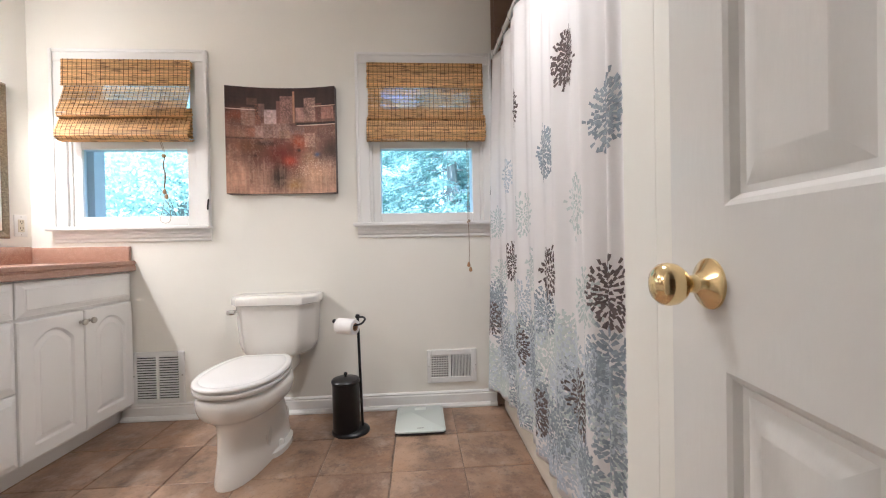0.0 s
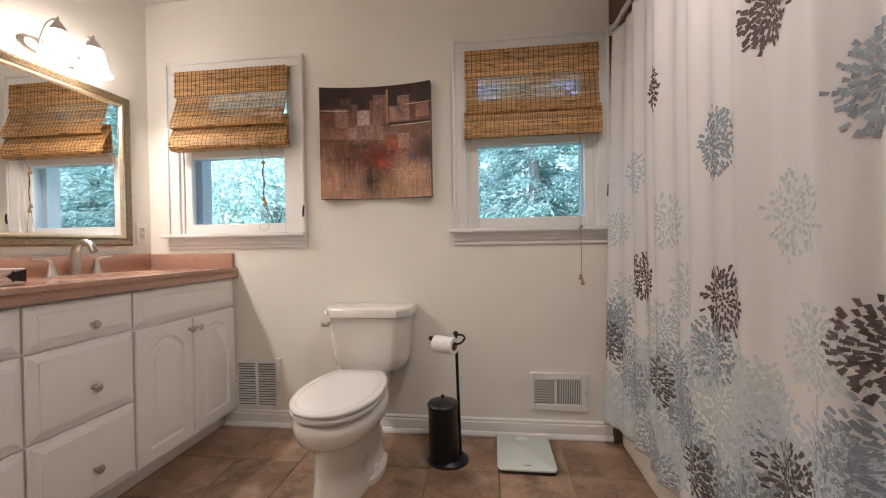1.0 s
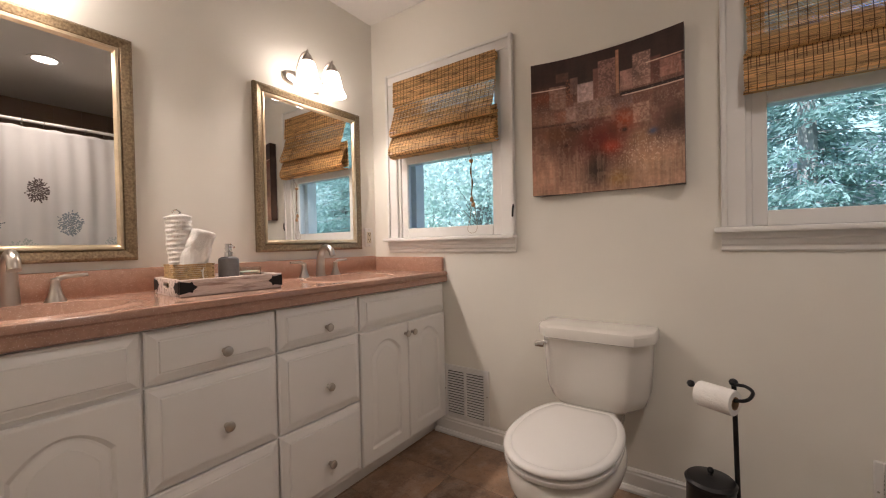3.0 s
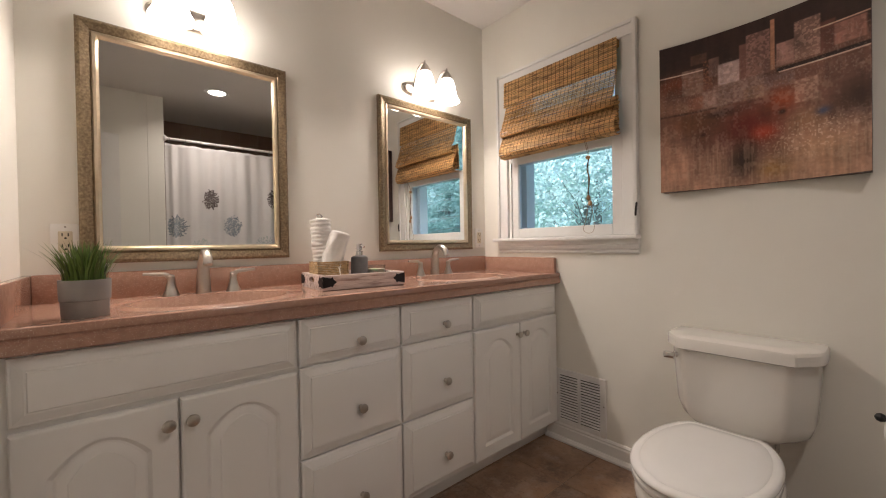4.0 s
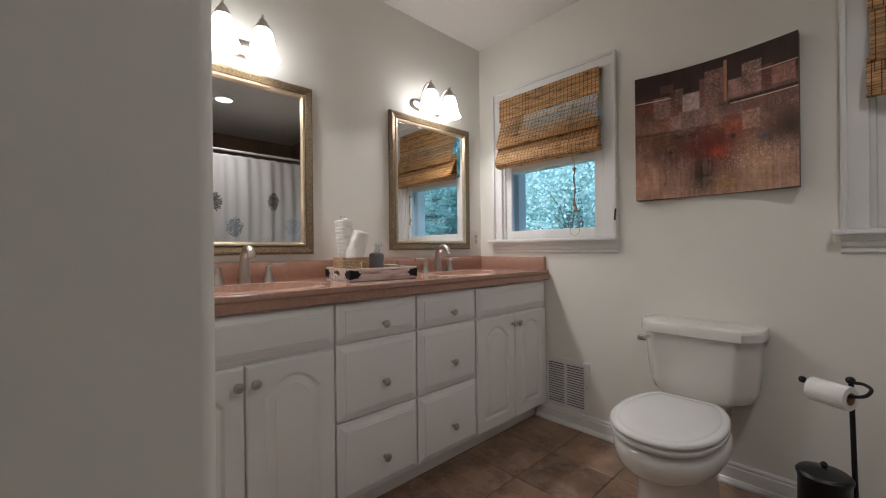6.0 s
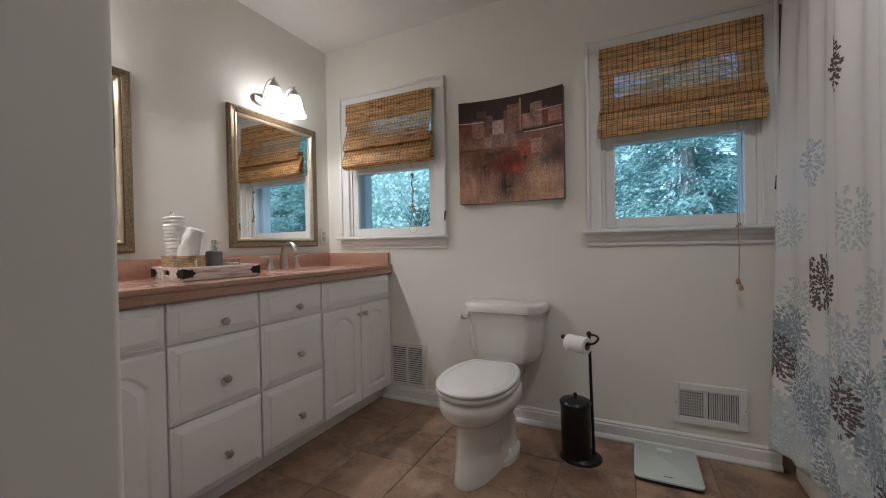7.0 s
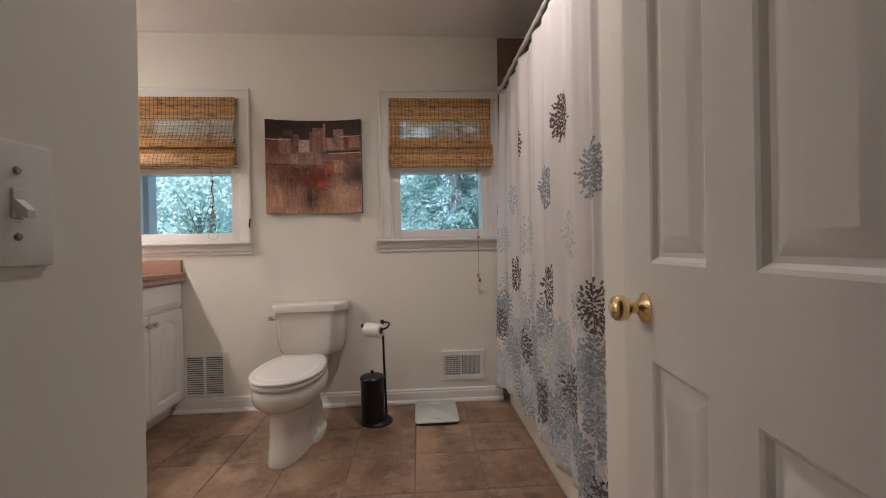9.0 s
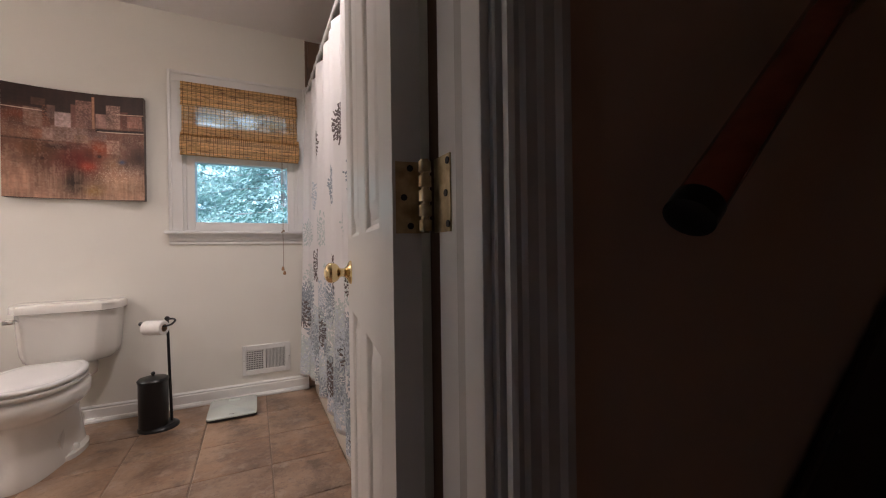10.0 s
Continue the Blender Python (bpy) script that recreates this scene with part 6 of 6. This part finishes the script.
def towel_roll(m, r, length, ribs, label):
    tw = thing("rolled_towel", m, label, "towel", "rolled towels in the basket")
    b = bmesh.new()
    prof = [(0.004, 0.0), (r * 0.7, 0.002)]
    k = 0.0
    while k < length:
        prof.append((r * (1.0 if ribs else 0.96 + 0.05 * math.sin(k * 60)) + (0.0032 if ribs and int(k / 0.008) % 2 == 0 else 0.0), 0.006 + k))
        k += 0.004 if ribs else 0.012
    prof += [(r * 0.8, length + 0.010), (r * 0.45, length + 0.013), (r * 0.42, length + 0.008), (r * 0.2, length + 0.010), (0.002, length + 0.010)]
    lathe(b, prof, (0, 0, 0), n=28)
    for v in b.verts:
        q = noise.noise(v.co * 40) * 0.004 if ribs else noise.noise(v.co * 22 + Vector((length * 50, 0, 0))) * 0.011 + noise.noise(v.co * 70) * 0.004
        v.co += Vector((v.co.x, v.co.y, 0)).normalized() * q
    b.transform(m)
    part("roll", b, TOWEL, tw, sharp=80)
    return tw


towel_roll(BK @ pose(-0.014, -0.014, 0.01, 2, -3, 0), 0.038, 0.245, True, "tall white ribbed towel rolled upright in the basket")
towel_roll(BK @ pose(0.012, -0.012, 0.012, -13, 6, 20), 0.042, 0.194, False, "white fluffy towel rolled and leaning in the basket")
t3 = towel_roll(BK @ pose(-0.022, 0.042, 0.01, -4, -4, 0), 0.030, 0.185, False, "small white rolled towel at the back of the basket")
rib = thing("towel_ribbon", BK @ pose(0.045, 0.02, 0.05), "thin white ribbon tied round the towels", "ribbon")
b = tube(bmesh.new(), bend([(0.050, 0.018, 0.040), (0.058, 0.022, 0.062), (0.052, 0.010, 0.074), (0.056, 0.026, 0.078), (0.060, 0.022, 0.058), (0.064, 0.026, 0.022)], 5), 0.0025, 8)
b.transform(BK)
part("bow", b, TOWEL, rib)
b = tube(bmesh.new(), bend([(-0.020, -0.034, 0.262), (-0.010, -0.044, 0.277), (-0.022, -0.028, 0.284), (-0.012, -0.020, 0.272), (-0.020, -0.034, 0.262)], 5), 0.003, 8)
b.transform(BK)
part("bow", b, CHROME, rib, "silvery ribbon bow on the tall roll")

SP = TRAY @ Vector((-0.020, 0.040, 0.012))
soap = thing("soap_dispenser", SP, "grey stone soap dispenser with a chrome pump", "soap dispenser")
part("bottle", lathe(bmesh.new(), [(0.034, 0.0), (0.036, 0.003), (0.036, 0.098), (0.034, 0.105), (0.026, 0.110), (0.014, 0.112)], SP, n=32), GREYSTONE, soap)
part("collar", lathe(bmesh.new(), [(0.0145, 0.111), (0.0145, 0.130), (0.012, 0.131)], SP, n=20), CHROME, soap)
b = lathe(bmesh.new(), [(0.006, 0.128), (0.006, 0.134), (0.012, 0.135), (0.0125, 0.158), (0.011, 0.161), (0.002, 0.1615)], SP, n=18)
tube(b, [SP + Vector((0, 0, 0.152)), SP + Vector((0.018, 0.004, 0.153)), SP + Vector((0.030, 0.007, 0.147))], 0.0042, 8)
part("pump", b, CHROME, soap)

CN = TRAY @ Vector((-0.035, 0.124, 0.012))
cn = thing("candle_dish", CN, "low clear glass dish with a cream candle on the tray", "candle")
GLASSY = mat("clear_glass", (0.9, 0.93, 0.92), 0.03, transmission=1.0)
part("glass_cup", lathe(bmesh.new(), [(0.036, 0.0), (0.040, 0.003), (0.042, 0.068), (0.0405, 0.068), (0.0385, 0.006), (0.002, 0.005)], CN, n=32), GLASSY, cn)
part("wax", lathe(bmesh.new(), [(0.0375, 0.0065), (0.0395, 0.050), (0.036, 0.051), (0.002, 0.051)], CN, n=28), WAX, cn, "cream candle wax")

# ---- outside the windows ----
solid("ground", boxed((-300, -300, -0.62), (300, 300, -0.60)), GRASS, "green lawn round the house", "lawn", "structure", smooth=False)
rs2 = np.random.RandomState(11)


def leaf_cloud(name, centres, normals, size, material, parent, spread=0.5, slim=0.45):
    n = len(centres)
    a = rs2.normal(size=(n, 3))
    a = a * spread + normals
    a /= np.linalg.norm(a, axis=1, keepdims=True)
    b = np.cross(a, rs2.normal(size=(n, 3)))
    b /= np.linalg.norm(b, axis=1, keepdims=True)
    s = size * rs2.uniform(0.6, 1.4, size=(n, 1))
    tip, left, right = centres + a * s, centres + b * s * slim, centres - b * s * slim
    back = centres - a * s
    v = np.stack([back, right, tip, left], 1).reshape(-1, 3)
    f = np.arange(4 * n).reshape(-1, 4)
    me = bpy.data.meshes.new(name)
    me.from_pydata(v.tolist(), [], f.tolist())
    me.materials.append(material)
    me.transform(world_of(parent).inverted())
    ob = new(name, me)
    ob.parent = parent
    return ob


def trunk(parent, x, y, height, r, lean=0.0):
    pts = [(x + lean * t + 0.05 * math.sin(5 * t), y, -0.62 + height * t) for t in np.linspace(0, 1, 9)]
    return part("trunk", tube(bmesh.new(), pts, [r * (1 - 0.85 * k / 8) for k in range(9)], 10), BARK, parent)


def conifer(x, y, height, width, n_whorls=30):
    tree = thing("conifer_tree", (x, y, -0.61), "tall blue-green evergreen tree with drooping branches", "tree", "trees behind the house")
    trunk(tree, x, y, height, 0.16)
    cs, ns, limbs = [], [], bmesh.new()
    for k in range(n_whorls):
        t = 0.05 + 0.93 * k / n_whorls
        z = -0.6 + height * t
        reach = width * (1 - t) ** 0.75 + 0.15
        for q in range(7):
            a = rs2.uniform(0, 6.283)
            ln = reach * rs2.uniform(0.65, 1.1)
            d = np.array([math.cos(a), math.sin(a), -0.18])
            side = np.array([-math.sin(a), math.cos(a), 0])
            tube(limbs, [(x, y, z), tuple(np.array([x, y, z]) + d * ln * 0.5 + [0, 0, 0.04]), tuple(np.array([x, y, z]) + d * ln)], [0.012, 0.008, 0.003], 4)
            m = int(240 * ln / 1.2) + 60
            s = rs2.uniform(0.15, 1.0, m)
            w = rs2.normal(size=m) * 0.22 * (1.15 - s)
            p = np.array([x, y, z]) + d * (s * ln)[:, None] + side * w[:, None] + np.array([0, 0, 1]) * (rs2.normal(size=m) * 0.05 - 0.5 * np.abs(w))[:, None]
            cs.append(p)
            ns.append(d + side * np.sign(w)[:, None] * 0.7 + np.array([0, 0, -0.35]))
    part("limb", limbs, BARK, tree)
    leaf_cloud("crown", np.concatenate(cs), np.concatenate(ns), 0.044, NEEDLES, tree, 0.45, 0.30)


def broadleaf(x, y, height, width, clumps=70, per=330, material=None):
    tree = thing("leafy_tree", (x, y, -0.61), "light green leafy tree with an open uneven crown", "tree", "trees behind the house")
    trunk(tree, x, y, height * 0.8, 0.14, 0.3)
    cs, ns, limbs = [], [], bmesh.new()
    for k in range(clumps):
        a, t = rs2.uniform(0, 6.283) if k % 2 else rs2.uniform(-2.6, -0.5), rs2.uniform(0.06, 1.0)
        rad = width * math.sin(math.pi * min(0.95, 0.18 + 0.8 * t)) * rs2.uniform(0.35, 1.0)
        c = np.array([x + rad * math.cos(a), y + rad * math.sin(a), -0.6 + height * t])
        tube(limbs, [(x, y, -0.6 + height * t * 0.7), tuple((np.array([x, y, -0.6 + height * t * 0.75]) + c) / 2 + [0, 0, 0.1]), tuple(c)], [0.013, 0.008, 0.003], 5)
        r = rs2.uniform(0.3, 0.65)
        p = rs2.normal(size=(per, 3))
        p /= np.linalg.norm(p, axis=1, keepdims=True)
        p = p * (rs2.uniform(0.2, 1.0, size=(per, 1)) ** 0.5) * r * [1.1, 1.1, 0.7]
        cs.append(c + p)
        ns.append(p * 0.5 + [0, 0, -0.2])
    part("limb", limbs, BARK, tree)
    leaf_cloud("crown", np.concatenate(cs), np.concatenate(ns), 0.036, material or LEAVES, tree, 1.0, 0.55)


conifer(0.7, 8.0, 8.0, 2.2)
conifer(-1.6, 10.5, 10.0, 2.6)
conifer(2.5, 7.0, 8.0, 2.0)
conifer(4.4, 9.5, 8.5, 1.9)
conifer(5.8, 9.0, 8.5, 2.4)
broadleaf(-5.2, 8.5, 6.0, 2.2)
broadleaf(-6.3, 7.4, 5.0, 1.9)
broadleaf(-4.0, 7.0, 4.6, 1.5, 60)
broadleaf(-8.0, 10.0, 7.0, 2.6)
broadleaf(-3.2, 12.5, 7.0, 2.6)
broadleaf(-10.5, 14.0, 8.0, 3.2)
broadleaf(8.8, 11.5, 7.5, 2.8)
broadleaf(1.2, 17.0, 8.5, 3.2)
broadleaf(-5.8, 17.0, 9.0, 3.4)

# self-lit sheet, added to fill the gaps between the trees with brightness
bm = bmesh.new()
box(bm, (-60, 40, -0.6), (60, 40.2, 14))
solid("backdrop", bm, DISTANCE, "glowing backdrop standing in for bright hazy woods behind the trees", "backdrop", "structure", smooth=False)
house = thing("neighbour_house", (5.0, 15.0, -0.6), "white clapboard house with a grey roof beyond the trees", "house")
bm = bmesh.new()
for k in range(22):
    z = -0.6 + 0.13 * k
    loft(bm, [[(xx, 14.0, z), (xx, 13.97, z), (xx, 13.985, z + 0.13), (xx, 14.0, z + 0.13)] for xx in (1.8, 9.0)])
box(bm, (1.8, 14.0, -0.6), (9.0, 17.0, 2.26))
part("wall", bm, SIDING, house, smooth=False)
bm = bmesh.new()
loft(bm, [[(xx, 13.6, 2.2), (xx, 13.6, 2.3), (xx, 15.5, 3.7), (xx, 17.4, 2.3), (xx, 17.4, 2.2)] for xx in (1.5, 9.3)])
part("roof", bm, HOUSEROOF, house, smooth=False)

# ---- floor tiles ----
def tile_mesh(name, size, thick, bevel, material):
    return mesh_of(name, boxed((-size / 2, -size / 2, -thick), (size / 2, size / 2, 0), bevel, 1), material)


TP = 0.310
tile_data = tile_mesh("tile", TP - 0.005, 0.012, 0.0025, TILE)
for i in range(-8, 2):
    for j in range(-7, 3):
        x0, x1 = max(0.195 + TP * (i - 1), VAN_X), min(0.195 + TP * i, 0.502)
        y0, y1 = max(1.655 + TP * (j - 1), HALL_Y + 0.06), min(1.655 + TP * j, WIN_Y)
        if x1 - x0 < 0.02 or y1 - y0 < 0.02 or (y1 < ALC_Y - 0.1 and x1 < SW_X - 0.1):
            continue
        t = new("tile", tile_data)
        t.parent = floor
        t.matrix_basis = Matrix.LocRotScale(((x0 + x1) / 2, (y0 + y1) / 2, 0.0006 * ((i * 7 + j * 3) % 3)), Euler((0, 0, radians(90 * ((i + 2 * j) % 4)) if x1 - x0 > 0.3 and y1 - y0 > 0.3 else 0)), ((x1 - x0) / TP, (y1 - y0) / TP, 1))
